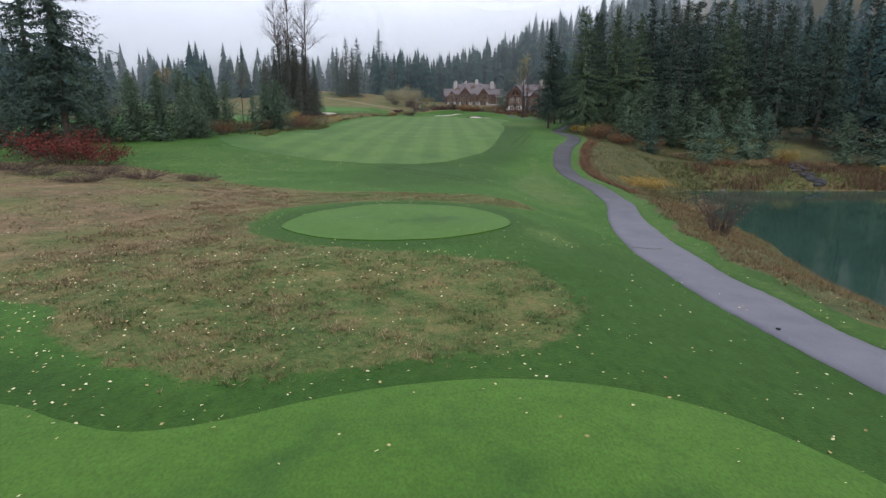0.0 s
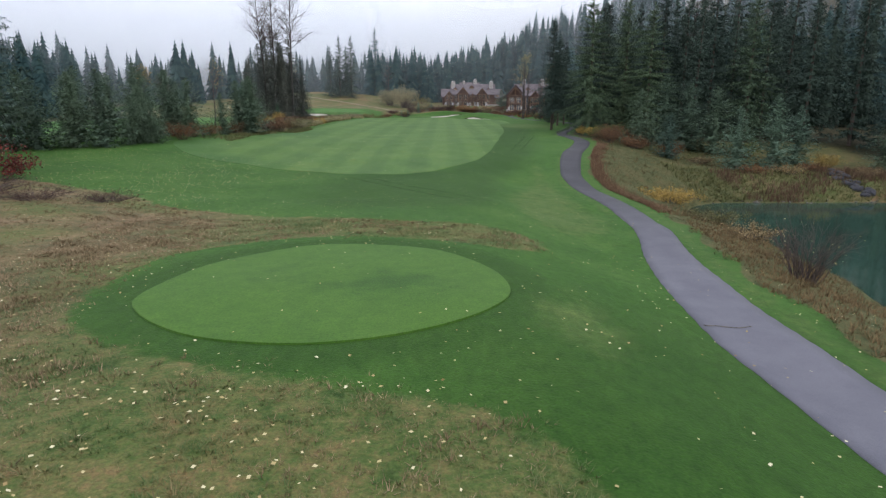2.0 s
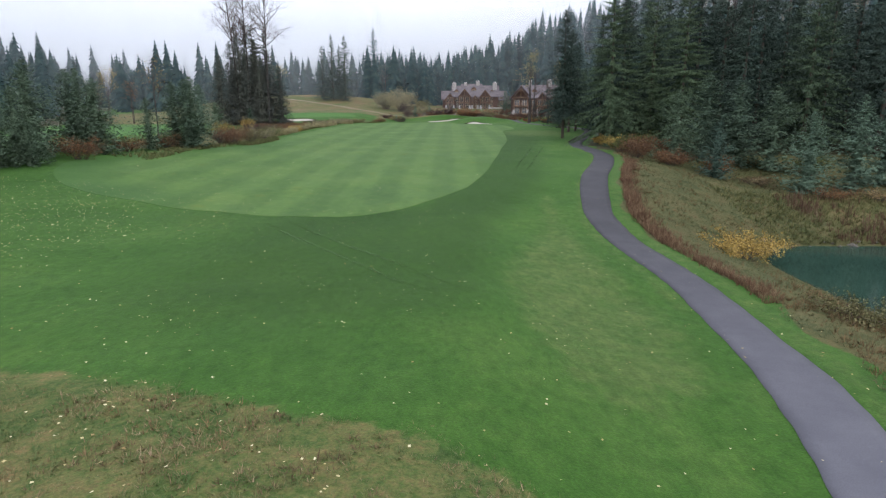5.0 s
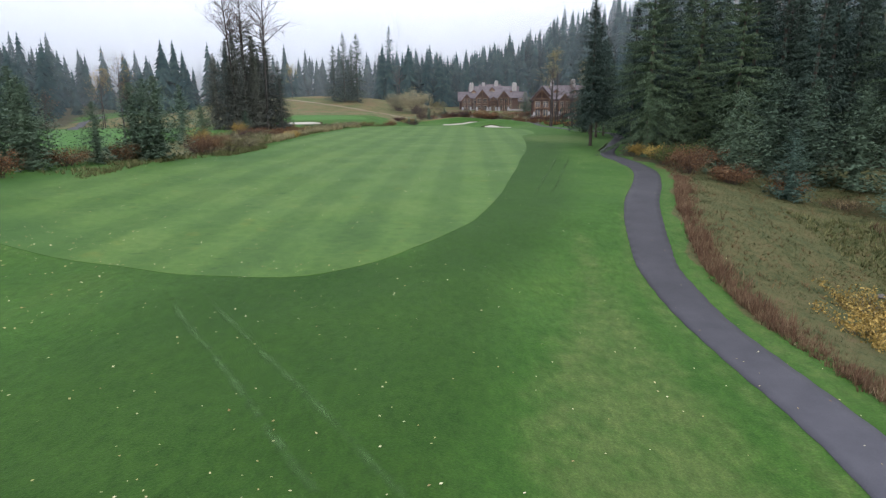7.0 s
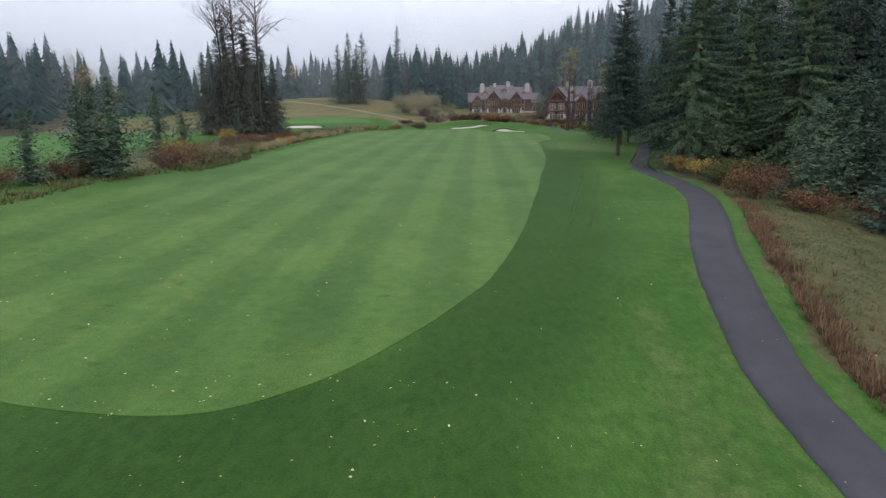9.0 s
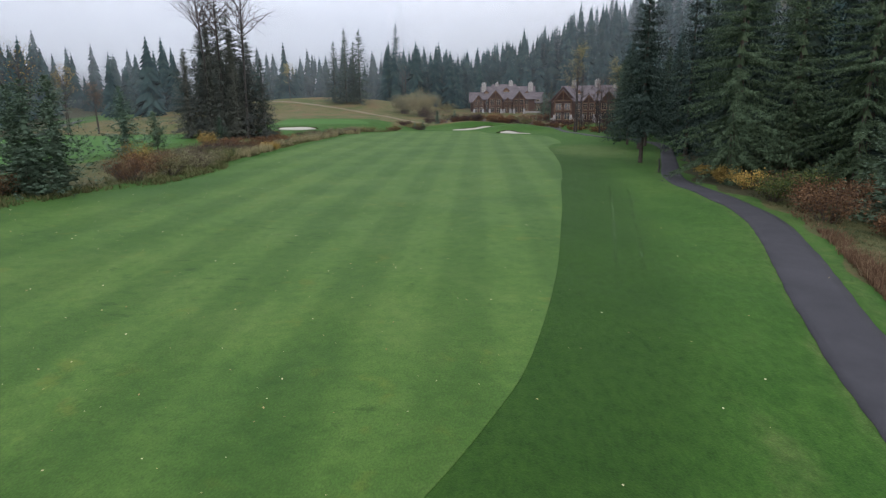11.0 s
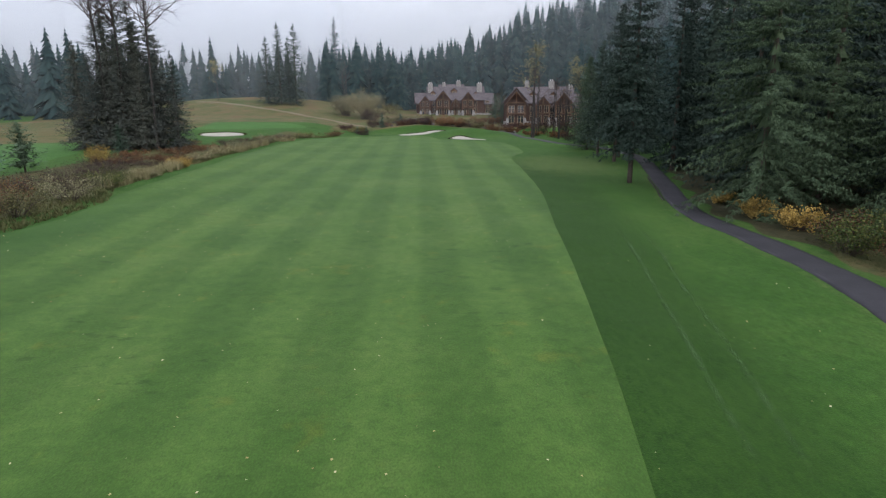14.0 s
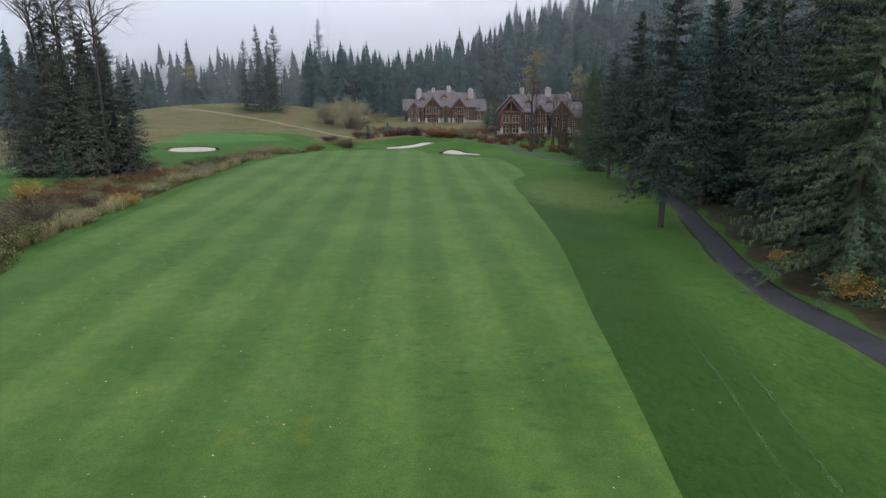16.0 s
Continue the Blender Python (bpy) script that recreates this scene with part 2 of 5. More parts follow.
m_pale_leaf = leafy("pale_birch_leaves", [(0.2, (0.170, 0.150, 0.062)), (0.5, (0.310, 0.270, 0.110)), (0.8, (0.460, 0.400, 0.190))], 0.7, 1.0)
m_rust_leaf = leafy("rusty_autumn_leaves", [(0.2, (0.055, 0.030, 0.018)), (0.5, (0.130, 0.070, 0.036)), (0.8, (0.240, 0.140, 0.075))], 0.8, 1.0)
m_red_leaf = leafy("dark_red_autumn_leaves", [(0.2, (0.045, 0.012, 0.012)), (0.5, (0.100, 0.022, 0.020)), (0.8, (0.180, 0.045, 0.034))], 0.7, 1.0)
m_brown_leaf = leafy("brown_bare_brush", [(0.2, (0.034, 0.019, 0.017)), (0.5, (0.064, 0.036, 0.032)), (0.8, (0.105, 0.066, 0.056))], 0.85, 1.0)
m_olive_leaf = leafy("olive_willow_leaves", [(0.2, (0.060, 0.062, 0.025)), (0.5, (0.130, 0.125, 0.055)), (0.8, (0.230, 0.200, 0.100))], 0.8, 1.0)
m_green_leaf = leafy("green_shrub_leaves", [(0.2, (0.030, 0.050, 0.018)), (0.5, (0.065, 0.095, 0.030)), (0.8, (0.150, 0.150, 0.045))], 0.8, 1.0)
m_tuft = leafy("mixed_heath_grass", [(0.25, (0.045, 0.092, 0.028)), (0.42, (0.080, 0.122, 0.044)), (0.58, (0.140, 0.142, 0.064)), (0.78, (0.260, 0.190, 0.105))], 0.9, 1.1, 0.15, 0.3)
m_straw = leafy("dry_straw_grass", [(0.25, (0.092, 0.080, 0.038)), (0.5, (0.215, 0.150, 0.086)), (0.8, (0.420, 0.315, 0.200))], 0.9, 2.4, 0.15, 0.4)
m_red_grass = leafy("russet_bank_grass", [(0.2, (0.062, 0.036, 0.026)), (0.45, (0.125, 0.070, 0.046)), (0.65, (0.180, 0.125, 0.078)), (0.85, (0.300, 0.230, 0.150))], 0.9, 1.6, 0.15, 0.45)
m_bank_grass = leafy("tawny_bank_grass", [(0.2, (0.046, 0.062, 0.024)), (0.5, (0.096, 0.108, 0.046)), (0.85, (0.210, 0.185, 0.098))], 0.9, 1.6, 0.15, 0.4)
m_weed = leafy("withered_brown_weeds", [(0.2, (0.050, 0.038, 0.022)), (0.5, (0.115, 0.082, 0.044)), (0.85, (0.230, 0.165, 0.090))], 0.9, 1.4, 0.15, 0.4)
m_weedy_leaf = leafy("tawny_seed_heads", [(0.2, (0.090, 0.066, 0.034)), (0.5, (0.190, 0.140, 0.074)), (0.8, (0.340, 0.260, 0.150))], 0.85, 1.0)
m_fallen = leafy("fallen_cottonwood_leaves", [(0.15, (0.20, 0.12, 0.05)), (0.45, (0.42, 0.35, 0.17)), (0.85, (0.66, 0.62, 0.44))], 0.7, 1.0)
m_dark_edge = plain("dark_edge_tone", (0.020, 0.017, 0.015), (0.045, 0.038, 0.032), 0.4, 0.04)
m_shingle = plain("weathered_grey_shingle", (0.088, 0.076, 0.082), (0.150, 0.128, 0.136), 2.0, 0.25, 0.9, 0.6)
m_siding = plain("brown_timber_siding", (0.069, 0.037, 0.026), (0.111, 0.062, 0.045), 1.5, 0.15)
m_timber = plain("cedar_timber", (0.120, 0.064, 0.039), (0.192, 0.109, 0.070), 1.0, 0.1)
m_stone = plain("pale_stone_cladding", (0.24, 0.22, 0.21), (0.42, 0.40, 0.38), 0.6, 0.2, 0.9, 0.7)
m_chimney_cap = plain("chimney_cap", (0.45, 0.44, 0.43), (0.6, 0.59, 0.58), 0.5, 0.1)
m_frame = plain("tan_window_frame", (0.34, 0.25, 0.16), (0.44, 0.33, 0.22), 0.5, 0.05)


def glass_material():
    m, n, l, b = shader("window_glass", 0.06, 0.8)
    l.new(ramp(n, l, noise_node(n, l, 1.5), [(0.3, (0.015, 0.017, 0.020)), (0.7, (0.05, 0.05, 0.055))]), b.inputs["Base Color"])
    return m


def water_material():
    m, n, l, b = shader("pond_water", 0.05, 0.5)
    b.inputs["IOR"].default_value = 1.33
    l.new(ramp(n, l, noise_node(n, l, 7.0, 3), [(0.3, (0.018, 0.042, 0.032)), (0.7, (0.028, 0.060, 0.044))]), b.inputs["Base Color"])
    relief(n, l, b, noise_node(n, l, 0.7, 3, 0.6, (1.0, 0.5, 1.0)), 0.12, 0.02)
    return m


def track_material(name, tone):
    """Pressed grass that thins out to nothing at its sides and ends."""
    m, n, l, b = shader(name, 0.9, 0.1)
    l.new(ramp(n, l, noise_node(n, l, 0.3, 3), [(0.3, tone), (0.7, tuple(1.4 * c for c in tone))]), b.inputs["Base Color"])
    fac = calc(n, l, "MULTIPLY", attribute(n, "soft"), step_fac(n, l, noise_node(n, l, 0.9, 4, 0.7), 0.3, 0.75))
    t, x = n.new("ShaderNodeBsdfTransparent"), n.new("ShaderNodeMixShader")
    l.new(fac, x.inputs[0]), l.new(t.outputs[0], x.inputs[1]), l.new(b.outputs[0], x.inputs[2])
    l.new(x.outputs[0], n["Material Output"].inputs[0])
    return m


def mist_material(name, low, high, fade, base, most, size=110.0, side=None):
    """Stand-in for thin cloud and distance haze: it lets through more light near its lower edge and in its gaps."""
    m, n, l, b = shader(name)
    n.remove(b)
    c = n.new("ShaderNodeTexCoord")
    s = n.new("ShaderNodeSeparateXYZ")
    l.new(c.outputs["Object"], s.inputs[0])
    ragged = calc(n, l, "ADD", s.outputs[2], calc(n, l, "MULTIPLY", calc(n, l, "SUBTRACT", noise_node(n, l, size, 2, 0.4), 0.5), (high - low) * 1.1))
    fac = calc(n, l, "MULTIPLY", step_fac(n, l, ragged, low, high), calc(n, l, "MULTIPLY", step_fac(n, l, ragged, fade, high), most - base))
    # base: an even veil that imitates haze over distance
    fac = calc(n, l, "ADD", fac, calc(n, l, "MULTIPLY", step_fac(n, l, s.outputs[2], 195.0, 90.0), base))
    if side:
        fac = calc(n, l, "MULTIPLY", fac, step_fac(n, l, s.outputs[0], *side))
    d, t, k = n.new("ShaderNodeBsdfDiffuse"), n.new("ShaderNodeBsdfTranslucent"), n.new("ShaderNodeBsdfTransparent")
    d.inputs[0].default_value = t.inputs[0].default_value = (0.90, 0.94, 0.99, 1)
    a, x = n.new("ShaderNodeMixShader"), n.new("ShaderNodeMixShader")
    l.new(d.outputs[0], a.inputs[1]), l.new(t.outputs[0], a.inputs[2])
    l.new(fac, x.inputs[0]), l.new(k.outputs[0], x.inputs[1]), l.new(a.outputs[0], x.inputs[2])
    l.new(x.outputs[0], n["Material Output"].inputs[0])
    return m


m_glass, m_water = glass_material(), water_material()


# ---- shape helpers ----
def mesh_of(name, verts, faces, material, smooth=False):
    me = bpy.data.meshes.new(name)
    if isinstance(faces, np.ndarray):
        k = faces.shape[1]
        me.vertices.add(len(verts))
        me.vertices.foreach_set("co", np.asarray(verts, np.float32).ravel())
        me.loops.add(faces.size)
        me.loops.foreach_set("vertex_index", faces.astype(np.int32).ravel())
        me.polygons.add(len(faces))
        me.polygons.foreach_set("loop_start", np.arange(0, faces.size, k, dtype=np.int32))
        me.update(calc_edges=True)
    else:
        me.from_pydata([tuple(v) for v in verts], [], [tuple(f) for f in faces])
    if smooth:
        me.polygons.foreach_set("use_smooth", [True] * len(me.polygons))
    me.materials.append(material)
    me.update()
    return me


def part_mesh(name, me, parent, label=""):
    ob = new(name, me)
    ob.parent = parent
    return tagged(ob, label)


def part(name, bm, material, parent, label=""):
    me = bpy.data.meshes.new(name)
    bm.to_mesh(me)
    bm.free()
    me.materials.append(material)
    return part_mesh(name, me, parent, label)


def box(bm, x0, y0, z0, x1, y1, z1):
    made = bmesh.ops.create_cube(bm, size=1)["verts"]
    bmesh.ops.transform(bm, matrix=Matrix.LocRotScale(((x0 + x1) / 2, (y0 + y1) / 2, (z0 + z1) / 2), None, (x1 - x0, y1 - y0, z1 - z0)), verts=made)
    return made


def smooth_loop(points, n=12, closed=True):
    """A Catmull-Rom curve through plan points."""
    p = np.array(points, float)
    k = len(p)
    out = []
    for i in range(k if closed else k - 1):
        a, b, c, d = (p[(i + j) % k] if closed else p[min(max(i + j, 0), k - 1)] for j in (-1, 0, 1, 2))
        for t in np.linspace(0, 1, n, endpoint=False):
            out.append(0.5 * ((2 * b) + (c - a) * t + (2 * a - 5 * b + 4 * c - d) * t * t + (3 * b - a - 3 * c + d) * t ** 3))
    if not closed:
        out.append(p[-1])
    return np.array(out)


def inside_depth(loop, x, y):
    """Signed distance to a closed plan loop: positive inside."""
    best = np.full(x.shape, 1e9)
    odd = np.zeros(x.shape, bool)
    for a, b in zip(loop, np.roll(loop, -1, 0)):
        d = b - a
        t = np.clip(((x - a[0]) * d[0] + (y - a[1]) * d[1]) / (d @ d + 1e-12), 0, 1)
        best = np.minimum(best, (x - a[0] - t * d[0]) ** 2 + (y - a[1] - t * d[1]) ** 2)
        cross = (a[1] > y) != (b[1] > y)
        if a[1] != b[1]:
            odd ^= cross & (x < a[0] + (y - a[1]) / (b[1] - a[1]) * d[0])
    return np.where(odd, 1, -1) * np.sqrt(best)


# ---- the lie of the land ----
def ss(a, b, v):
    t = np.clip((np.asarray(v, float) - a) / (b - a), 0, 1)
    return t * t * (3 - 2 * t)


def mound(x, y, cx, cy, rx, ry, h):
    return h * np.exp(-((x - cx) / rx) ** 2 - ((y - cy) / ry) ** 2)


PATH = smooth_loop([(16, -40), (14.0, 0), (12.2, 14.5), (11.7, 18), (11.75, 23), (12.1, 29), (12.5, 34), (13.15, 39.4), (14.2, 45), (15.8, 52), (16.8, 62), (16.5, 68), (16.3, 74), (16.4, 80),
                    (17.1, 84), (18.2, 89), (20.0, 96), (22.7, 104), (24.8, 111.5), (25.9, 118), (26.2, 126), (25.9, 132.5), (26.5, 138), (28.0, 144), (29.9, 150), (32.5, 159), (36.3, 172),
                    (39.5, 184), (41, 197), (39.5, 209), (35, 221), (30.7, 241), (25.7, 264), (20, 285)], 8, False)


def path_x(y):
    k = PATH[:, 1] < 206
    return np.interp(y, PATH[k, 1], PATH[k, 0])


def height(x, y):
    x, y = np.asarray(x, float), np.asarray(y, float)
    z = np.interp(y, [-30, 0, 22, 40, 60, 75, 95, 110, 150, 200, 245, 262, 280, 328, 500], [0.9, 0.9, 0.95, 0.4, -0.3, -0.15, 0.5, 1.0, 1.6, 2.1, 2.8, 3.5, 5.0, 7.6, 14])
    z = z + ss(-10, -42, x) * np.interp(y, [0, 45, 90, 130, 190, 250, 300], [0.8, 1.2, 2.4, 1.8, 2, 1.2, 1])
    z = z - ss(3, 12, x) * 1.4 * ss(97, 72, y) * ss(-10, 30, y)
    low = np.interp(y, [-50, 5, 18, 82, 90, 100, 108, 118, 135, 200, 245, 280, 328, 500], [-2, -2, -6.5, -6.5, -4.2, -2.6, -1.8, 0, 2, 3, 3.2, 5.0, 7.6, 14])
    p = path_x(y)
    k = ss(p + 2.2, p + 20, x)
    z = z * (1 - k) + low * k
    z = z + mound(x, y, -2.4, 31.5, 10, 10, 0.35)
    z = z + mound(x, y, 16, 253, 10, 6, 1.9) + mound(x, y, 2, 268, 13, 5, 1.7)
    z = z + 1.1 * ss(231, 251, y) * ss(-22, -34, x) * ss(300, 270, y) + mound(x, y, -70, 345, 55, 42, 6.5)
    z = z - mound(x, y, -36, 165, 5, 45, 0.8) + 9 * ss(88, 108, x) * ss(122, 100, y)
    z = z + 110 * ss(75, 420, x) * ss(120, 380, y) + 38 * ss(-20, 115, x) * ss(345, 440, y) + 22 * ss(430, 950, y) + 30 * ss(-150, -430, x) * ss(100, 400, y)
    z = z + 0.06 * np.sin(x * 0.31 + 1.3 * np.sin(y * 0.11)) * np.sin(y * 0.23 + 0.7) + 0.04 * np.sin(x * 0.83) * np.sin(y * 0.71 + x * 0.2)
    return z


def lift(xy, up=0.0):
    return np.column_stack([xy, height(xy[:, 0], xy[:, 1]) + up])


NEAR_TEE = smooth_loop([(-12.5, 11.2), (-9.2, 11.0), (-7.6, 10.4), (-6.0, 10.0), (-4.3, 10.4), (-2.7, 11.3), (-1.1, 11.9), (1.2, 12.2), (3.0, 12.0), (4.5, 11.6), (6.0, 10.9),
                        (7.1, 9.8), (7.9, 8.0), (8.0, 3), (5, -4), (-3, -6), (-12, -4), (-16, 4)])
FAR_TEE = smooth_loop([(-8.5, 30.6), (-7.6, 34.8), (-5.2, 37.7), (-2.4, 38.6), (0.8, 37.2), (3.0, 34.0), (3.6, 30.6), (2.6, 28.2), (0.6, 26.6), (-2.2, 25.7), (-5.2, 26.5), (-7.6, 28.4)])
FAIRWAY = smooth_loop([(-21, 79.2), (-13.4, 77.0), (-8.2, 75.6), (-4.4, 75.3), (-1.2, 76.6), (2, 80.4), (4.8, 86), (6.6, 91.5), (8.6, 101), (10.3, 112), (11.5, 120), (12.9, 131), (15.2, 147),
                       (17, 168), (18.4, 189), (22.3, 200), (22.8, 216), (21, 228), (14, 233), (8, 238), (4, 248), (-8, 252), (-20, 246), (-27, 225), (-28, 200), (-27.8, 170), (-27.6, 148), (-26.8, 140), (-26.2, 132), (-27.4, 125), (-31.2, 116), (-36, 101), (-34.5, 91), (-29, 83)])
HEATH = smooth_loop([(4.1, 16.3), (4.2, 19), (3.2, 21.6), (1.1, 23.0), (-2.1, 23.8), (-6, 25.4), (-9.4, 28), (-10.6, 33), (-10.2, 37), (-7.6, 39.9), (-3.1, 41.0), (1.2, 39.7), (4.3, 38.3), (6.4, 40.2),
                     (5.3, 44), (0.7, 46), (-5.4, 48.2), (-12.2, 50), (-18.4, 53), (-23, 57), (-34, 61), (-50, 61), (-66, 50), (-66, 30), (-40, 21), (-14.6, 17.8), (-10.8, 15.0), (-8.3, 13.3), (-5.7, 12.2),
                     (-3.5, 12.6), (-1.2, 13.3), (0.7, 13.8), (2.6, 14.4)], 8)
# the dry paler stretch of rough beside the cart path
DRY = smooth_loop([(6.2, 62), (7.6, 68), (9.2, 73), (10.8, 79), (12.4, 88), (14.2, 86), (14.0, 76), (14.4, 66), (14.6, 57), (13.2, 50), (8.5, 48), (6.6, 54)])


# ---- ground ----
def axis(parts):
    out = [parts[0][0]]
    for a, b, s in parts:
        k = max(1, int(round((b - a) / s)))
        out += list(np.linspace(a, b, k + 1)[1:])
    return np.array(out)


def build_ground():
    xs = axis([(-1500, -500, 100), (-500, -140, 15), (-140, -60, 3), (-60, -24, 0.9), (-24, 36, 0.5), (36, 70, 0.9), (70, 160, 4), (160, 500, 15), (500, 1500, 100)])
    ys = axis([(-400, -60, 40), (-60, -8, 4), (-8, 60, 0.5), (60, 130, 0.8), (130, 290, 1.2), (290, 420, 3), (420, 1000, 15), (1000, 2500, 150)])
    gx, gy = np.meshgrid(xs, ys)
    x, y = gx.ravel(), gy.ravel()
    verts = np.column_stack([x, y, height(x, y)])
    w, h = len(xs), len(ys)
    i = (np.arange(h - 1)[:, None] * w + np.arange(w - 1)[None, :]).ravel()
    me = mesh_of("ground", verts, np.column_stack([i, i + 1, i + w + 1, i + w]), m_ground, True)
    p = path_x(y)
    fair, heath = inside_depth(FAIRWAY, x, y), inside_depth(HEATH, x, y)
    tee = np.maximum(inside_depth(NEAR_TEE, x, y), inside_depth(FAR_TEE, x, y))
    covers = {
        "heath": ss(-0.7, 0.7, heath),
        "straw": ss(-4, -18, x) * ss(5, 22, y + 0.3 * x) * np.clip(0.72 + 0.6 * np.sin(x * 0.42 + 1.3 * np.sin(y * 0.37)) * np.sin(y * 0.5 + 0.8 * np.sin(x * 0.31)), 0, 1),
        # the stretch before the fairway is darkened in place of view-dependent sheen
        "deep": np.maximum(np.maximum(
            0.85 * ss(-10.0, -3.5, fair) * ss(0, 4, x) * ss(64, 74, y) * ss(205, 170, y),
            np.maximum(0.5 * ss(-9, -3, fair) * ss(6, 0, x) * ss(-24, -12, x), 0.8 * ss(8.5, 3.5, x - 0.1 * (y - 58)) * ss(48, 58, y) * ss(84, 76, y) * ss(-16, -5, x))),
            np.maximum(0.75 * ss(-2.8, -1.0, tee), 0.7 * ss(40, 26, y) * ss(-6, 4, x))),
        "pale": np.maximum(np.maximum(ss(-1.5, 2.5, inside_depth(DRY, x, y)) * 0.85, 0.6 * ss(1.0, 0.2, np.abs(x - p + 1.5)) * ss(52, 60, y)),
                           np.maximum(ss(1.2, 0.2, np.abs(x - p - 1.9)) * 0.6 * ss(160, 130, y), np.maximum(mound(x, y, 25, 178, 9, 17, 1.15), mound(x, y, 5.4, 28.5, 1.8, 3.2, 0.85)))),
        "second": np.maximum(ss(1.05, 0.95, np.hypot((x + 58) / 27, (y - 262) / 11)), ss(1.05, 0.95, np.hypot((x + 80) / 30, (y - 160) / 54))),
        "bank": np.maximum(ss(2.6, 3.4, x - p + 0.5 * np.sin(y * 0.7) + 0.5 * ss(66, 80, y)) * ss(150, 128, y), ss(-2.0, -3.8, fair + 0.8 * np.sin(y * 0.35)) * ss(-47 + 10 * ss(196, 216, y), -42 + 9 * ss(196, 216, y), x) * ss(-20, -24, x) * ss(100, 118, y) * ss(256, 238, y)),
        "meadow": np.maximum(ss(40, 46, x) * ss(84, 88, y) * ss(106, 98, y) * ss(75, 66, x) * 0.9, np.maximum(ss(1.15, 0.9, np.hypot((x + 65) / 75, (y - 335) / 70)) * ss(270, 276, y), np.maximum(ss(263, 270, y - 0.1 * x) * ss(-30, -20, x) * ss(60, 50, x) * ss(340, 330, y) * 0.9, ss(208, 220, y + 4 * np.sin(x * 0.2)) * ss(-58, -64, x) * ss(-135, -125, x) * ss(300, 290, y)))),
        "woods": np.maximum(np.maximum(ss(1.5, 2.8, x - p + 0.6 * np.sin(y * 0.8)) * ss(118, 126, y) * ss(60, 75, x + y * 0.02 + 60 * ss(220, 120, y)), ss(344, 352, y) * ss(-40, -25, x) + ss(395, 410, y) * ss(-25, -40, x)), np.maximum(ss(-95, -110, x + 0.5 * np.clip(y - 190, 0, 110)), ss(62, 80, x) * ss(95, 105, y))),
    }
    for name, v in covers.items():
        me.attributes.new(name, "FLOAT", "POINT").data.foreach_set("value", v.astype(np.float32))
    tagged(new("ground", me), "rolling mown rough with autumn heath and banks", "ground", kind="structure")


build_ground()


def turf_patch(name, loop, spacing, up, material, label, category="ground"):
    """A mown area laid on the land, with its edge let into it."""
    lo, hi = loop.min(0), loop.max(0)
    gx, gy = np.meshgrid(np.arange(lo[0], hi[0], spacing), np.arange(lo[1], hi[1], spacing))
    x, y = gx.ravel(), gy.ravel()
    k = inside_depth(loop, x, y) > spacing * 0.45
    pts = [Vector(p) for p in loop] + [Vector(p) for p in np.column_stack([x[k], y[k]])]
    n = len(loop)
    v2, _, faces, *_ = delaunay_2d_cdt(pts, [(i, (i + 1) % n) for i in range(n)], [], 1, 1e-5)
    xy = np.array([tuple(v) for v in v2])
    verts = lift(xy, up)
    tris = [tuple(f) for f in faces]
    m = len(verts)
    rim, skirt = verts[:n].copy(), verts[:n].copy()
    skirt[:, 2] -= up + 0.1
    verts = np.vstack([verts, rim, skirt])
    tris += [(m + i, m + (i + 1) % n, m + n + (i + 1) % n, m + n + i) for i in range(n)]
    me = mesh_of(name, verts, tris, material, True)
    depth = inside_depth(loop, verts[:, 0], verts[:, 1])
    me.attributes.new("fade", "FLOAT", "POINT").data.foreach_set("value", (ss(9, 0, depth) * ss(-10, -24, verts[:, 0]) * ss(160, 120, verts[:, 1])).astype(np.float32))
    return tagged(new(name, me), label, category, kind="structure")


turf_patch("fairway", FAIRWAY, 1.2, 0.02, m_fairway, "striped light green mown golf fairway")
turf_patch("tee_green", NEAR_TEE, 0.8, 0.06, m_tee, "smooth mown tee with a raised rounded edge")
turf_patch("tee_green", FAR_TEE, 0.8, 0.06, m_tee, "round bright green tee ringed by darker grass")


def ribbon(name, line, width, up, material, label, kind="structure", category="path", across=7, edges=True):
    d = np.gradient(line, axis=0)
    d /= np.linalg.norm(d, axis=1)[:, None]
    nrm = np.column_stack([d[:, 1], -d[:, 0]])
    rows = []
    for s in np.linspace(-0.5, 0.5, across):
        wob = 0.02 * np.sin(np.arange(len(line)) * 0.9 + s * 9) if abs(s) == 0.5 else 0
        q = line + nrm * (np.broadcast_to(width * s + wob, (len(line),)))[:, None]
        r = lift(q, up + 0.03 * (1 - 4 * s * s))
        rows.append(r)
    edge_a, edge_b = rows[0].copy(), rows[-1].copy()
    edge_a[:, 2] -= up + 0.12
    edge_b[:, 2] -= up + 0.12
    if edges:
        rows = [edge_a] + rows + [edge_b]
    k, n = len(rows), len(line)
    verts = np.vstack(rows)
    a = (np.arange(k - 1)[:, None] * n + np.arange(n - 1)[None, :]).ravel()
    me = mesh_of(name, verts, np.column_stack([a, a + 1, a + n + 1, a + n]), material, True)
    me.attributes.new("dark_stretch", "FLOAT", "POINT").data.foreach_set("value", ss(30, 85, verts[:, 1]).astype(np.float32))
    ends = np.clip(np.minimum(np.arange(n), np.arange(n)[::-1]) / 12.0, 0, 1)
    soft = np.concatenate([(1 - abs(2 * u)) * ends for u in np.linspace(-1, 1, k) / 2])
    me.attributes.new("soft", "FLOAT", "POINT").data.foreach_set("value", soft.astype(np.float32))
    return tagged(new(name, me), label, category, kind=kind)


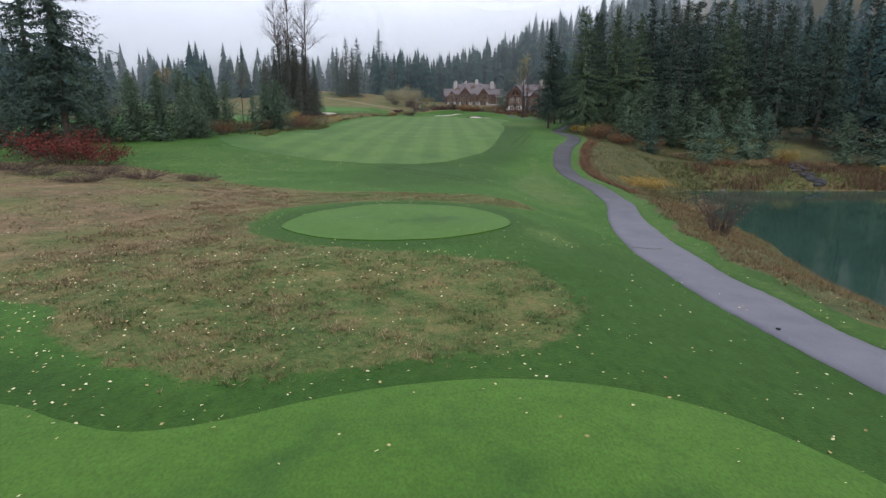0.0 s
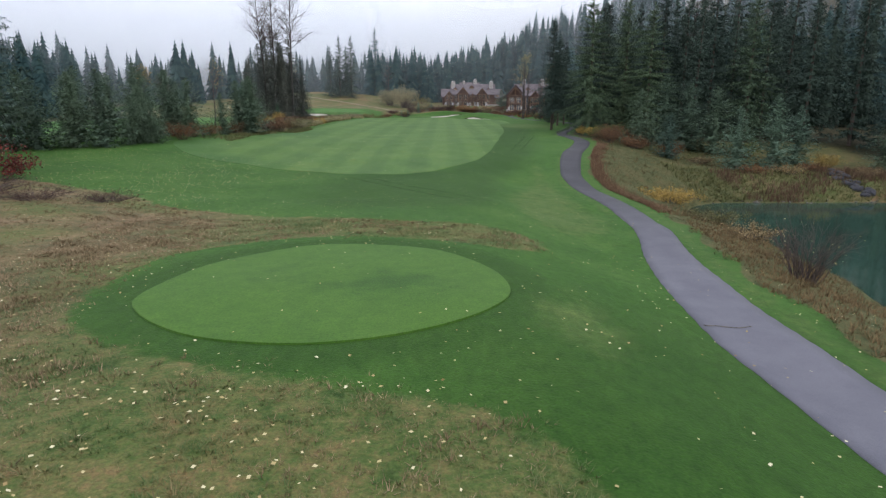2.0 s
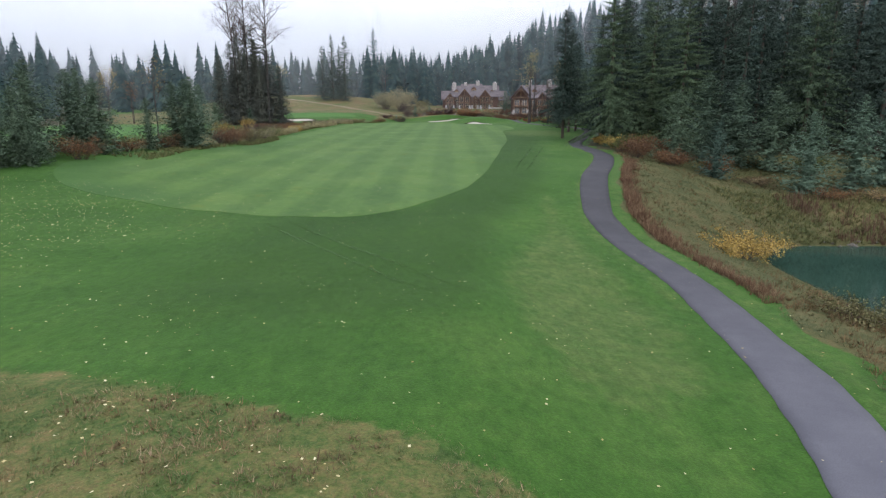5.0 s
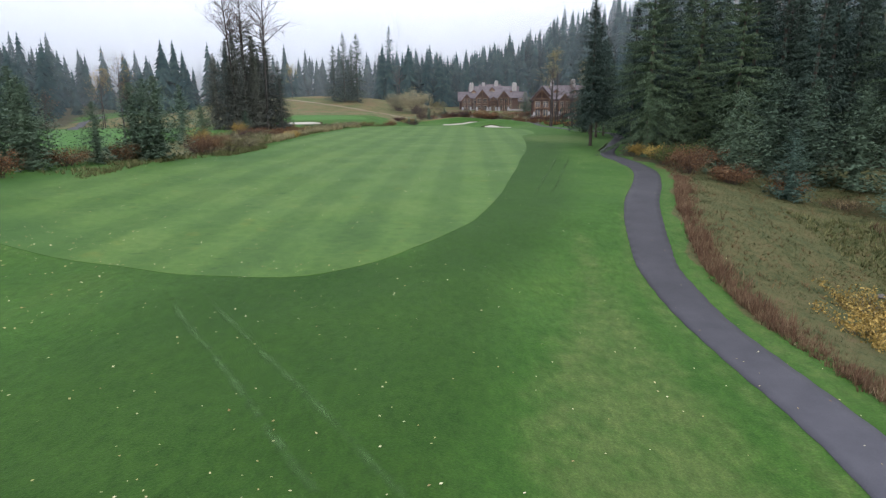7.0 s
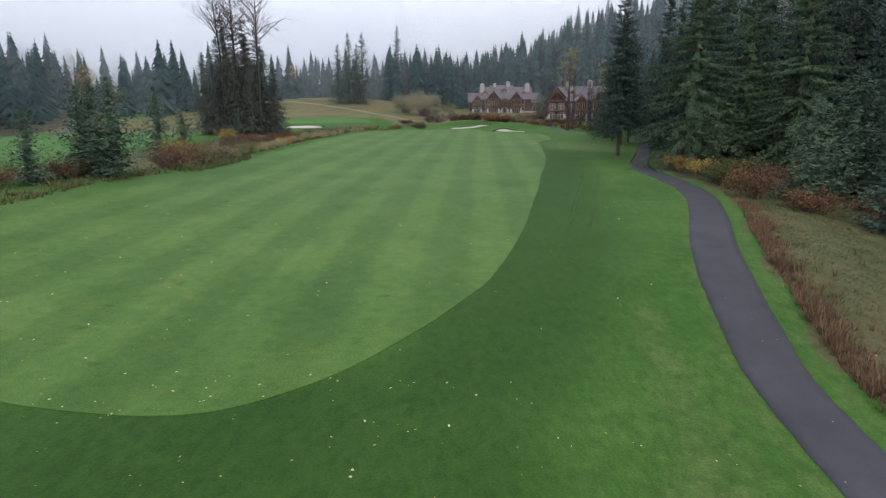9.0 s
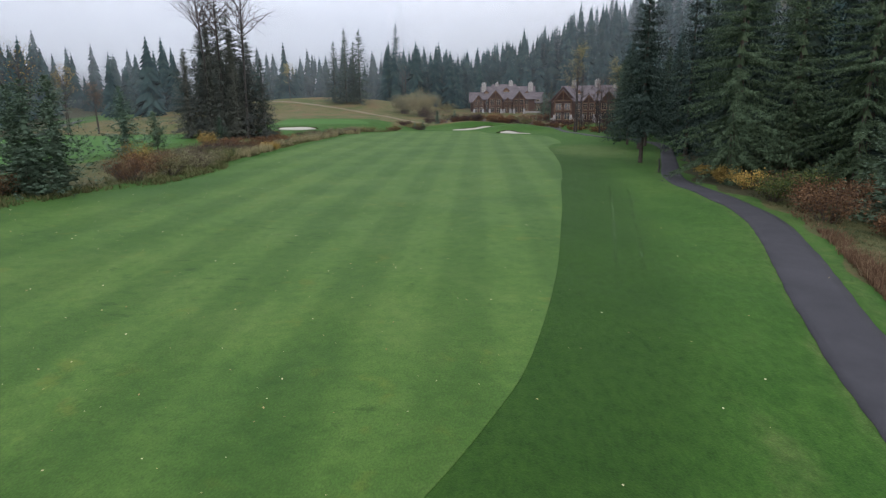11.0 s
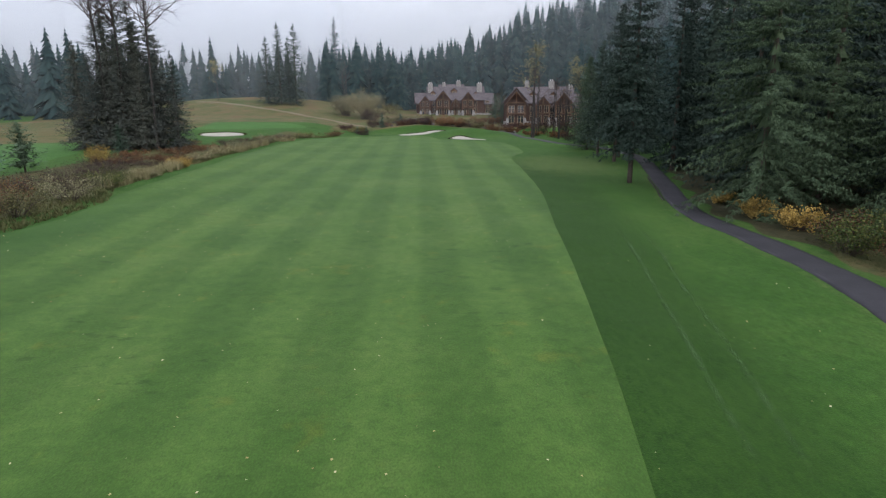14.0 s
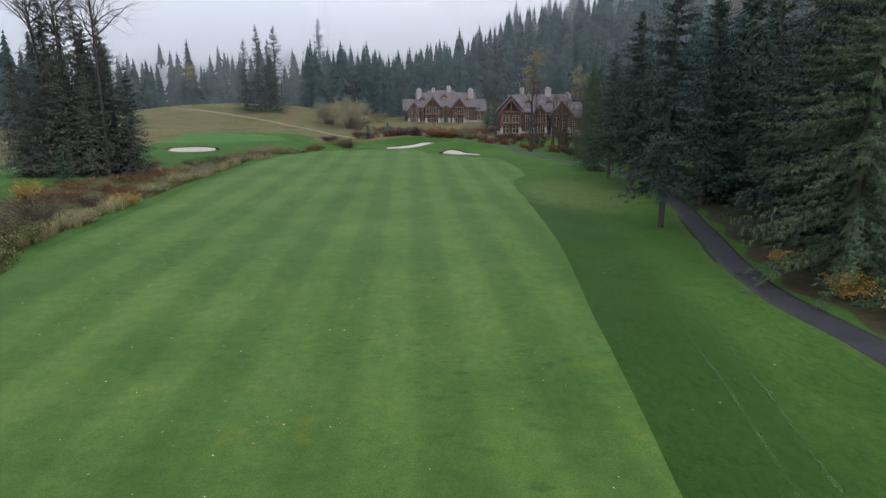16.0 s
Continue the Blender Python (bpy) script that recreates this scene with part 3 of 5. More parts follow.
path_line = smooth_loop(PATH[::4], 12, False)
path_width = np.interp(path_line[:, 1], [0, 18, 23, 29, 34, 40, 46, 66, 80, 90, 104, 118, 135], [2.7, 2.75, 3.0, 3.25, 3.1, 2.7, 2.4, 2.15, 2.3, 2.7, 2.7, 2.45, 2.2])
path_line[:, 0] += 1.175 - path_width / 2
ribbon("cart_path", path_line, path_width, 0.04, m_asphalt, "winding grey asphalt cart path with worn edges")
ribbon("path_crack", smooth_loop([(10.3, 31.0), (10.9, 31.12), (11.5, 31.08), (12.1, 31.3)], 8, False), 0.018, 0.078, m_rock, "thin dark crack across the worn asphalt", category="crack", across=3, edges=False)
ribbon("hill_path", smooth_loop([(-13, 275), (-19.9, 281.3), (-28, 289.5), (-36.5, 297), (-46, 306), (-57.4, 313.2), (-66.8, 318.6), (-75, 323.6), (-86, 329)], 12, False), 1.7, 0.06, m_dirt, "pale gravel track over the brown hill")
ribbon("hill_path", smooth_loop([(-96, 196), (-104, 208), (-116, 228), (-130, 254), (-142, 288)], 12, False), 2.6, 0.08, m_asphalt, "grey cart path beside the neighbouring fairway")

m_track = track_material("pressed_grass", (0.060, 0.118, 0.040))
for line in ([(18.2, 133), (16.5, 124), (14.9, 116), (13.2, 108), (11.4, 99)], [(20.0, 133), (18.2, 124), (16.4, 116), (14.6, 107), (12.7, 99)],
             [(-9, 73.6), (-5.8, 69.2), (-2.3, 64.8), (0.4, 61.1), (3.4, 57.2)], [(-7.2, 73.6), (-4.0, 69.3), (-0.3, 64.6), (2.4, 61), (5.2, 57.2)]):
    ribbon("mower_track", smooth_loop(line, 14, False), 0.42, 0.012, m_track, "faint pale wheel track pressed into the rough", category="track", across=5, edges=False)

bunker_a = smooth_loop([(10.0, 241.5), (12, 239.0), (14.8, 237.2), (18.4, 235.6), (18.8, 237.2), (16.2, 240.6), (14.6, 244.4), (12.4, 245.6)])
bunker_b = smooth_loop([(-3.6, 254.2), (0, 251.8), (5, 252), (8, 256), (9.8, 262), (6, 262.4), (2, 258.6), (-1, 256.8)])
bunker_c = smooth_loop([(-53.6, 239.4), (-51, 236.0), (-47, 235.0), (-43.6, 235.8), (-42.2, 238.6), (-43.6, 241.2), (-48, 242.6), (-52.4, 242.0)])
for loop, label in ((bunker_a, "pale sand bunker cut into a green bank"), (bunker_b, "long pale sand bunker below the bank"), (bunker_c, "white sand bunker before the far green")):
    turf_patch("bunker", loop, 1.0, 0.10, m_sand, label, "sand bunker")

water_me = mesh_of("pond", *(lambda g: (g[0], g[1]))((np.array([(19, 6, -5.2), (110, 6, -5.2), (110, 97, -5.2), (24, 97, -5.2)], float), np.array([[0, 1, 2, 3]]))), m_water)
tagged(new("pond", water_me), "still dark green pond water", "pond", kind="structure")


# ---- low cloud and distance haze, as translucent shells ----
def mist_bank(radius, a0, a1, z0, z1, material):
    n = 24
    a = np.radians(np.linspace(a0, a1, n))
    lower = np.column_stack([radius * np.sin(a), 60 + radius * np.cos(a), np.full(n, z0)])
    far = radius + 0.8 * (z1 - z0)
    upper = np.column_stack([far * np.sin(a), 60 + far * np.cos(a), np.full(n, z1)])
    i = np.arange(n - 1)
    me = mesh_of("mist_bank", np.vstack([lower, upper]), np.column_stack([i, i + 1, i + n + 1, i + n]), material, True)
    tagged(new("mist_bank", me), "translucent shell standing in for haze and thin cloud over the wooded hillside", "mist", kind="structure")


# each shell adds its share of haze to whatever lies behind it
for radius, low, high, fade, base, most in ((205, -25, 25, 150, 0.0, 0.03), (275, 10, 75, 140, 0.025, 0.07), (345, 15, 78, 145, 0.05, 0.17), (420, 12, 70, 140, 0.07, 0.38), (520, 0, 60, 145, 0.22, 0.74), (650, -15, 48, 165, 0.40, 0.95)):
    mist_bank(radius, -75, 75, -5, 200, mist_material("cloud_and_haze", low, high, fade, base, most))
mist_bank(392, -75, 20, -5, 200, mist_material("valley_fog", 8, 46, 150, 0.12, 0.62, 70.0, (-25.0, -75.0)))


# ---- plant builders ----
def spikes(base, along, side, length, width, sag=0.0):
    """Single pointed blades, wide at the foot."""
    L, W = np.asarray(length).reshape(-1, 1), np.asarray(width).reshape(-1, 1)
    tip = base + along * L - np.array([0, 0, 1.0]) * L * sag
    v = np.stack([base - side * W * 0.5, tip, base + side * W * 0.5], 1).reshape(-1, 3)
    return v, np.arange(len(base))[:, None] * 3 + np.array([[0, 1, 2]])


def kites(base, along, side, length, width, sag=0.0):
    """Small pointed leaves or sprays: base points, unit directions and sizes, as bent kites."""
    k = len(base)
    L, W = np.asarray(length).reshape(-1, 1), np.asarray(width).reshape(-1, 1)
    down = np.array([0, 0, -1.0])
    mid = base + along * L * 0.45
    tip = base + along * L + down * L * sag
    v = np.stack([base, mid - side * W * 0.5, tip, mid + side * W * 0.5], 1).reshape(-1, 3)
    i = np.arange(k)[:, None] * 4
    return v, i + np.array([[0, 1, 2, 3]])


def unit(v):
    return v / (np.linalg.norm(v, axis=-1, keepdims=True) + 1e-9)


def tube(points, radii, sides=6):
    """A tapered stem along points."""
    p, r = np.asarray(points, float), np.asarray(radii, float)
    d = unit(np.gradient(p, axis=0))
    ref = np.where(np.abs(d[:, 2:3]) > 0.9, np.array([[1.0, 0, 0]]), np.array([[0, 0, 1.0]]))
    u = unit(np.cross(d, ref))
    w = np.cross(d, u)
    a = np.linspace(0, 2 * np.pi, sides, endpoint=False)
    ring = p[:, None] + r[:, None, None] * (np.cos(a)[None, :, None] * u[:, None] + np.sin(a)[None, :, None] * w[:, None])
    v = ring.reshape(-1, 3)
    f = []
    for i in range(len(p) - 1):
        for j in range(sides):
            f.append((i * sides + j, i * sides + (j + 1) % sides, (i + 1) * sides + (j + 1) % sides, (i + 1) * sides + j))
    return v, np.array(f)


def stack(pieces):
    vs, fs, o = [], [], 0
    for v, f in pieces:
        vs.append(v), fs.append(f + o)
        o += len(v)
    return np.vstack(vs), np.vstack(fs)


def skirts(rng, tall, spread, levels, seg, bare, droop, power, lean, notch):
    """The dense inner foliage of a conifer: ragged drooping tiers from the foot to the tip."""
    rel = np.linspace(0, 0.97, levels)
    h = bare + (1 - bare) * rel
    r = spread * (1 - rel) ** power * np.where(rel < 0.1, 0.8, 1) + 0.01 * tall * (1 - rel)
    a = np.linspace(0, 2 * np.pi, seg, endpoint=False)[None, :] + rng.uniform(0, 6, (levels, 1))
    jag = np.where(np.arange(seg) % 2, 1.0, notch)[None, :] * rng.uniform(0.72, 1.12, (levels, seg))
    rr = r[:, None] * jag
    rim = np.stack([np.cos(a) * rr, np.sin(a) * rr, tall * h[:, None] - (0.25 + droop) * rr + rng.normal(0, 0.12, rr.shape) * r[:, None]], -1)
    top = np.column_stack([np.zeros(levels), np.zeros(levels), np.minimum(tall * h + 0.5 * r + 0.03 * tall, tall)])
    v = np.concatenate([top[:, None], rim], 1)
    v[..., :2] += (np.array(lean)[None, None] * (h ** 2)[:, None, None])
    k = np.arange(seg)
    f = np.column_stack([np.zeros(seg, int), 1 + k, 1 + (k + 1) % seg])
    return v.reshape(-1, 3), (np.arange(levels)[:, None, None] * (seg + 1) + f[None]).reshape(-1, 3)


def fir_parts(rng, tall, spread, whorls, per, twigs, bare=0.06, droop=0.35, power=0.85, ragged=0.2, twig=0.20, lean_leaf=0.36, simple=False, feather=0.12, levels=22, seg=12, core=0.11, fan=0.06, perk=0.0, notch=0.38):
    """The trunk and the crown of a conifer: whorls of drooping boughs with sprays on both sides."""
    lean = rng.normal(0, 0.006, 2) * tall
    zs = np.linspace(0, 1, 9)
    trunk_pts = np.column_stack([lean[0] * zs ** 2, lean[1] * zs ** 2, tall * zs])
    r0 = 0.011 * tall + 0.04
    trunk = tube(np.vstack([[trunk_pts[0] - [0, 0, 0.4]], trunk_pts]), np.concatenate([[r0 * 1.4], r0 * (1 - zs) ** 0.9 + 0.012]), 8)
    h = np.repeat(bare + (1 - bare) * np.linspace(0, 0.985, whorls) ** 0.92, per)
    h = np.clip(h + rng.normal(0, 0.8 / whorls, h.size), bare * 0.8, 0.995)
    az = rng.uniform(0, 2 * np.pi, h.size)
    rel = (h - bare) / (1 - bare)
    length = spread * np.clip(1 - rel, 0.012, 1) ** power * (1 - ragged + 2 * ragged * rng.random(h.size)) * np.where(rel < 0.12, 0.75 + 2 * np.clip(rel, 0, 1), 1)
    out = np.column_stack([np.cos(az), np.sin(az), np.zeros_like(az)])
    fall = droop * (1.15 - rel) + rng.normal(0, 0.07, h.size)
    start = np.column_stack([lean[0] * h ** 2, lean[1] * h ** 2, tall * h])
    s = np.linspace(0.06, 1, twigs)[None, :] ** (1.0 if simple else 0.72)
    # boughs rise a little, then bow down, then lift at the tip
    rise = 0.28 * s * rel[:, None] * 1.3 - fall[:, None] * s ** 1.5 + 0.10 * s ** 4
    pts = start[:, None] + out[:, None] * (length[:, None] * s)[..., None]
    pts[..., 2] += length[:, None] * rise
    cross = np.column_stack([-np.sin(az), np.cos(az), np.zeros_like(az)])
    # each bough is a broad uneven fan
    if not simple:
        pts += cross[:, None] * (rng.normal(0, fan, (h.size, twigs)) * length[:, None])[..., None]
        pts[..., 2] += rng.normal(0, fan * 0.4, (h.size, twigs)) * length[:, None]
    size = (twig * tall ** 0.55 * (0.5 + 0.6 * (1 - s)) * (0.35 + 0.65 * (1 - rel))[:, None]) * rng.uniform(0.7, 1.35, (h.size, twigs))
    size = np.minimum(size, 0.2 + length[:, None] * 0.6)
    pieces = [skirts(rng, tall, spread * core, levels, seg, bare, droop * 0.6, power, lean, notch)]
    for sign in (-1, 1):
        d = unit(out[:, None] * rng.uniform(0.35, 0.9, (h.size, twigs, 1)) + sign * cross[:, None] * 1.0 + np.array([0, 0, -1.0]) * (rng.uniform(0.05, 0.6, (h.size, twigs, 1)) - perk))
        side = unit(np.cross(d, rng.normal(0, 1, d.shape) * 0.5 + np.array([0, 0, 1.0])))
        if simple:
            pieces.append(spikes(pts.reshape(-1, 3), d.reshape(-1, 3), side.reshape(-1, 3), size.ravel(), size.ravel() * lean_leaf, 0.22))
            continue
        # a feathery spray: a middle shoot and two shorter ones beside it
        for turn, share in ((0.0, 1.0), (-0.5, 0.72), (0.5, 0.72)):
            e = unit(d * math.cos(turn) + side * math.sin(turn) + rng.normal(0, 0.08, d.shape))
            pieces.append(spikes(pts.reshape(-1, 3) + d.reshape(-1, 3) * (size.ravel() * (1 - share) * 0.5)[:, None], e.reshape(-1, 3), side.reshape(-1, 3), size.ravel() * share, size.ravel() * feather, 0.2))
    if simple:
        return trunk, stack(pieces)
    # sprays that hang under the bough
    d = unit(out[:, None] * rng.uniform(-0.1, 0.5, (h.size, twigs, 1)) + cross[:, None] * rng.normal(0, 0.35, (h.size, twigs, 1)) - np.array([0, 0, 1.0]) * (1 - 1.6 * perk))
    side = unit(np.cross(d, rng.normal(0, 1, d.shape)))
    pieces.append(spikes(pts.reshape(-1, 3), d.reshape(-1, 3), side.reshape(-1, 3), size.ravel() * 0.75, size.ravel() * 0.26, 0.0))
    # the bough's own end spray
    tipdir = unit(pts[:, -1] - pts[:, -2] + np.array([0, 0, 0.02]))
    pieces.append(spikes(pts[:, -1] - tipdir * length[:, None] * 0.1, tipdir, cross, np.maximum(size[:, -1] * 1.2, 0.12), size[:, -1] * 0.5, 0.05))
    # thin wood under the sprays
    half = pts[:, twigs // 2]
    pieces.append(spikes(start, unit(half - start), cross, np.linalg.norm(half - start, axis=1) * 1.2, length * 0.03 + 0.02, 0.05))
    return trunk, stack(pieces)


def conifer(name, seed, label, tall, spread, whorls, per, twigs, needles, category="fir tree", **more):
    rng = np.random.default_rng(seed)
    trunk, crown = fir_parts(rng, tall, spread, whorls, per, twigs, **more)
    ob = tagged(new(name), label, category)
    part_mesh("trunk", mesh_of("trunk", *trunk, m_bark, True), ob)
    part_mesh("crown", mesh_of("crown", *crown, needles), ob)
    return ob


def ground_z(x, y):
    return float(height(x, y))


def set_tree(ob, x, y, turn=0.0, size=1.0, sink=0.05):
    ob.matrix_basis = pose(x, y, ground_z(x, y) - sink, 0, 0, turn) @ Matrix.Diagonal((size, size, size, 1))
    return ob


def copy_tree(ob, x, y, turn, size, label="", sink=0.05, group=""):
    c = copy_thing(ob, Matrix.Identity(4))
    c.scale = (1, 1, 1)
    set_tree(c, x, y, turn, size, sink)
    return tagged(c, label, group=group)


rnd = random.Random(7)
# tall firs at 28 m: spread, needles, bare foot, droop, taper, whorls, boughs, sprays
TALL = [conifer("fir_tree", 11 + i, "tall dark green fir with drooping boughs", 28.0, sp, wh, pr, tw, mat, bare=b, droop=d, power=pw, twig=tg, feather=fe, fan=fa)
        for i, (sp, mat, b, d, pw, wh, pr, tw, tg, fe, fa) in enumerate([
            (8.0, m_needle_light, 0.07, 0.50, 0.74, 40, 6, 46, 0.130, 0.090, 0.035), (6.8, m_needle, 0.06, 0.40, 0.80, 36, 5, 13, 0.17, 0.19, 0.09), (6.2, m_needle, 0.05, 0.36, 0.84, 36, 5, 12, 0.17, 0.19, 0.09),
            (7.6, m_needle_light, 0.05, 0.46, 0.74, 38, 6, 19, 0.15, 0.14, 0.06), (5.8, m_needle, 0.08, 0.34, 0.88, 34, 5, 12, 0.17, 0.19, 0.09), (6.8, m_needle, 0.19, 0.42, 0.74, 40, 6, 18, 0.15, 0.15, 0.06), (7.0, m_needle_brown, 0.05, 0.40, 0.66, 34, 6, 11, 0.17, 0.18, 0.10)])]
# plainer shapes for the depth of the wood and the far hill
TALL += [conifer("fir_tree", 21 + i, "tall dark fir deep in the wood", 28.0, sp, 34, 6, 6, mat, bare=0.06, droop=0.38, power=pw, twig=0.27, lean_leaf=0.24, simple=True, core=0.28)
         for i, (sp, mat, pw) in enumerate([(7.0, m_needle, 0.78), (6.4, m_needle, 0.84), (5.4, m_needle_far, 0.9)])]
# young spruces and firs at 8 m
YOUNG = [conifer("young_fir", 31 + i, "young bushy blue-green fir", 8.0, sp, 24, 8, 8, mat, bare=0.01, droop=-0.04, power=pw, twig=0.18, feather=0.28, core=0.2, fan=0.13, perk=0.5, category="young fir")
         for i, (sp, mat, pw) in enumerate([(3.3, m_needle_blue, 0.72), (3.7, m_needle_olive, 0.70), (3.0, m_needle_blue, 0.80)])]
PINE = conifer("pine_tree", 41, "small round pine beyond the ditch", 6.0, 2.5, 15, 7, 9, m_needle_olive, bare=0.16, droop=-0.08, power=0.45, twig=0.22, feather=0.26, core=0.2, fan=0.12, perk=0.5, category="pine tree")
FREE_TALL, FREE_YOUNG = list(TALL), list(YOUNG)


def plant(kind, pool, shape, x, y, tall, turn=None, label="", group="", sink=0.1):
    base = (TALL if kind == "tall" else YOUNG)[shape]
    size = tall / (28.0 if kind == "tall" else 8.0)
    turn = rnd.uniform(0, 360) if turn is None else turn
    if base in pool:
        pool.remove(base)
        set_tree(base, x, y, turn, size, sink)
        return tagged(base, label, group=group)
    return copy_tree(base, x, y, turn, size, label, sink, group)


# edge of the wood beside the cart path
for x, y, tall, shape, label in (
        (31.5, 135.2, 27, 0, "tall grey-green fir with long drooping sprays beside the path"),
        (27.5, 155.6, 25, 5, "tall dark fir with a bare lower trunk beside the path"),
        (33.6, 180, 24, 5, ""), (36.0, 204, 18, 3, "olive fir between the fairway and the path"), (34.8, 193, 20, 5, ""), (37, 188, 22, 5, ""), (38, 168, 26, 1, ""), (45.5, 196, 22, 1, ""), (46, 206, 20, 3, "olive-green fir leaning over the far path"), (44.5, 216, 17, 3, ""), (40.6, 222, 18, 3, "olive-green fir above the far path"), (43.0, 230, 20, 3, ""), (47, 240, 18, 3, ""), (49, 232, 20, 1, ""), (50, 212, 22, 1, ""), (51, 224, 21, 2, ""), (38.5, 150, 28, 1, ""), (40.5, 160, 27, 1, ""), (44, 172, 27, 1, ""), (36.5, 146, 27, 1, ""), (47, 184, 26, 1, ""),
        (39.5, 139, 27, 3, ""), (41.5, 130, 25, 0, ""), (46, 136, 29, 1, ""), (49, 126, 26, 2, ""), (54, 131, 30, 1, ""),
        (58, 124, 27, 3, ""), (63, 128, 29, 2, ""), (68, 122, 27, 1, ""), (74, 118, 29, 4, ""), (78, 112, 30, 1, ""),
        (84, 108, 31, 2, ""), (88, 116, 29, 3, ""), (95, 104, 31, 1, ""), (62, 139, 31, 1, ""), (70, 133, 31, 2, ""), (53, 142, 30, 4, "")):
    plant("tall", FREE_TALL, shape, x, y, tall, None, label, "firs at the edge of the wood")
for x, y in [(44 + 7.5 * i + rnd.uniform(-2, 2), 146 + 8 * j + rnd.uniform(-2.5, 2.5)) for j in range(5) for i in range(8)]:
    plant("tall", FREE_TALL, rnd.choice((7, 8)), x, y, rnd.uniform(24, 31), None, "tall dark fir deep in the wood", "firs in the wood")
for x, y, tall, shape, label in (
        (35.3, 115, 9.6, 1, "young green fir above the bank"), (37.8, 107.6, 7.2, 0, "small round blue-green spruce on the bank"),
        (47.5, 113, 11, 1, "broad young fir above the bank"), (44.6, 117, 11, 1, ""), (46.3, 102.4, 9.4, 0, "pale blue-green spruce on the bank"), (52.6, 103.5, 11.2, 2, "blue-green spruce on the bank"),
        (57.6, 106, 9.2, 2, ""), (41, 119, 12, 1, ""), (68, 100, 8.8, 1, "broad young fir beside the inlet"), (73.5, 98, 9, 0, ""), (79, 97, 10, 1, "")):
    plant("young", FREE_YOUNG, shape, x, y, tall, None, label, "young firs on the bank")
# young firs along the far side of the fairway
for x, y, tall, shape in ((-62, 76, 9.5, 1), (-57.5, 78, 9.0, 1), (-53.5, 79, 8.6, 1), (-50, 82, 9.4, 1), (-46.5, 82, 8.2, 1), (-43.6, 84.5, 8.8, 1), (-40.3, 85, 9.2, 1), (-38.2, 88, 6.2, 1), (-36.6, 90, 5.6, 1),
                          (-37.2, 103, 8.6, 1), (-35.0, 110.5, 6.6, 1), (-32.6, 116.5, 9.4, 1), (-33.6, 121, 10.0, 1), (-35.0, 118, 9.0, 1), (-43.6, 148, 9.4, 2), (-45.7, 182.7, 4.6, 1), (-42, 110, 8, 1), (-47, 99, 9, 1), (-58, 88, 10, 1), (-67, 84, 10, 1),
                          (-45, 103, 10.5, 1), (-51, 98, 10, 1), (-43.5, 110, 10, 1), (-52, 88, 9, 1), (-47, 90, 8.6, 1), (-62, 92, 10, 1), (-40.5, 96, 9, 1), (-71, 88, 10, 1), (-39, 92, 7.4, 1), (-41, 104, 9.6, 1)):
    plant("young", FREE_YOUNG, shape, x, y, tall, None, "bushy young fir at the fairway's edge", "young firs along the fairway")
set_tree(PINE, -44.2, 157, 40, 0.98)
for x, y, tall, shape, label in ((-9.2, 269.8, 4.6, 2, "narrow dark young fir beside the far path"), (-13, 257, 2.8, 1, "small dark fir below the hill"), (-15.6, 258, 2.5, 1, ""), (-3.8, 278.6, 4.4, 1, "young dark fir on the stony bank"),
                                 (28.4, 292, 9.5, 1, "dark fir between the townhouses"), (31.0, 290, 7.0, 1, "")):
    plant("young", FREE_YOUNG, shape, x, y, tall, None, label, "young firs before the houses")
# the old fir at the start and the dark clump further on
plant("tall", FREE_TALL, 5, -40.5, 64, 29, 30, "old dark fir with hanging boughs above a red bush", "")
plant("tall", FREE_TALL, 1, -47, 69, 27, None, "old dark fir behind the red bush", "")
for x, y, tall, shape in ((-50.5, 192, 23, 6), (-46.5, 193, 22, 6), (-54.0, 196, 22, 6), (-43.6, 192, 19, 6), (-41.5, 196, 17, 2), (-57, 193, 17, 6), (-49, 199, 23, 1), (-45, 198, 20, 6), (-52.6, 189.6, 16, 6), (-48, 190, 19, 6), (-44.6, 189.5, 15, 6), (-55.5, 191, 18, 6), (-40.4, 193, 13, 6), (-47.6, 195, 26, 6), (-52, 194, 26, 6), (-44.6, 195, 24, 6), (-49.6, 194, 27, 6)):
    plant("tall", FREE_TALL, shape, x, y, tall, None, "dark brownish fir in a clump with bare cottonwoods", "firs in the clump")
for x, y, tall, shape in ((-56, 322, 25, 1), (-51.4, 323, 30, 2), (-45.6, 324, 30, 1), (-49, 328, 25, 4), (34, 316, 13, 7), (47.5, 410, 29, 9), (54, 412, 28, 9), (41, 412, 27, 9), (-47.6, 455, 50, 9)):
    plant("tall", FREE_TALL, shape, x, y, tall, None, "tall narrow fir on the far hill", "firs on the far hill")


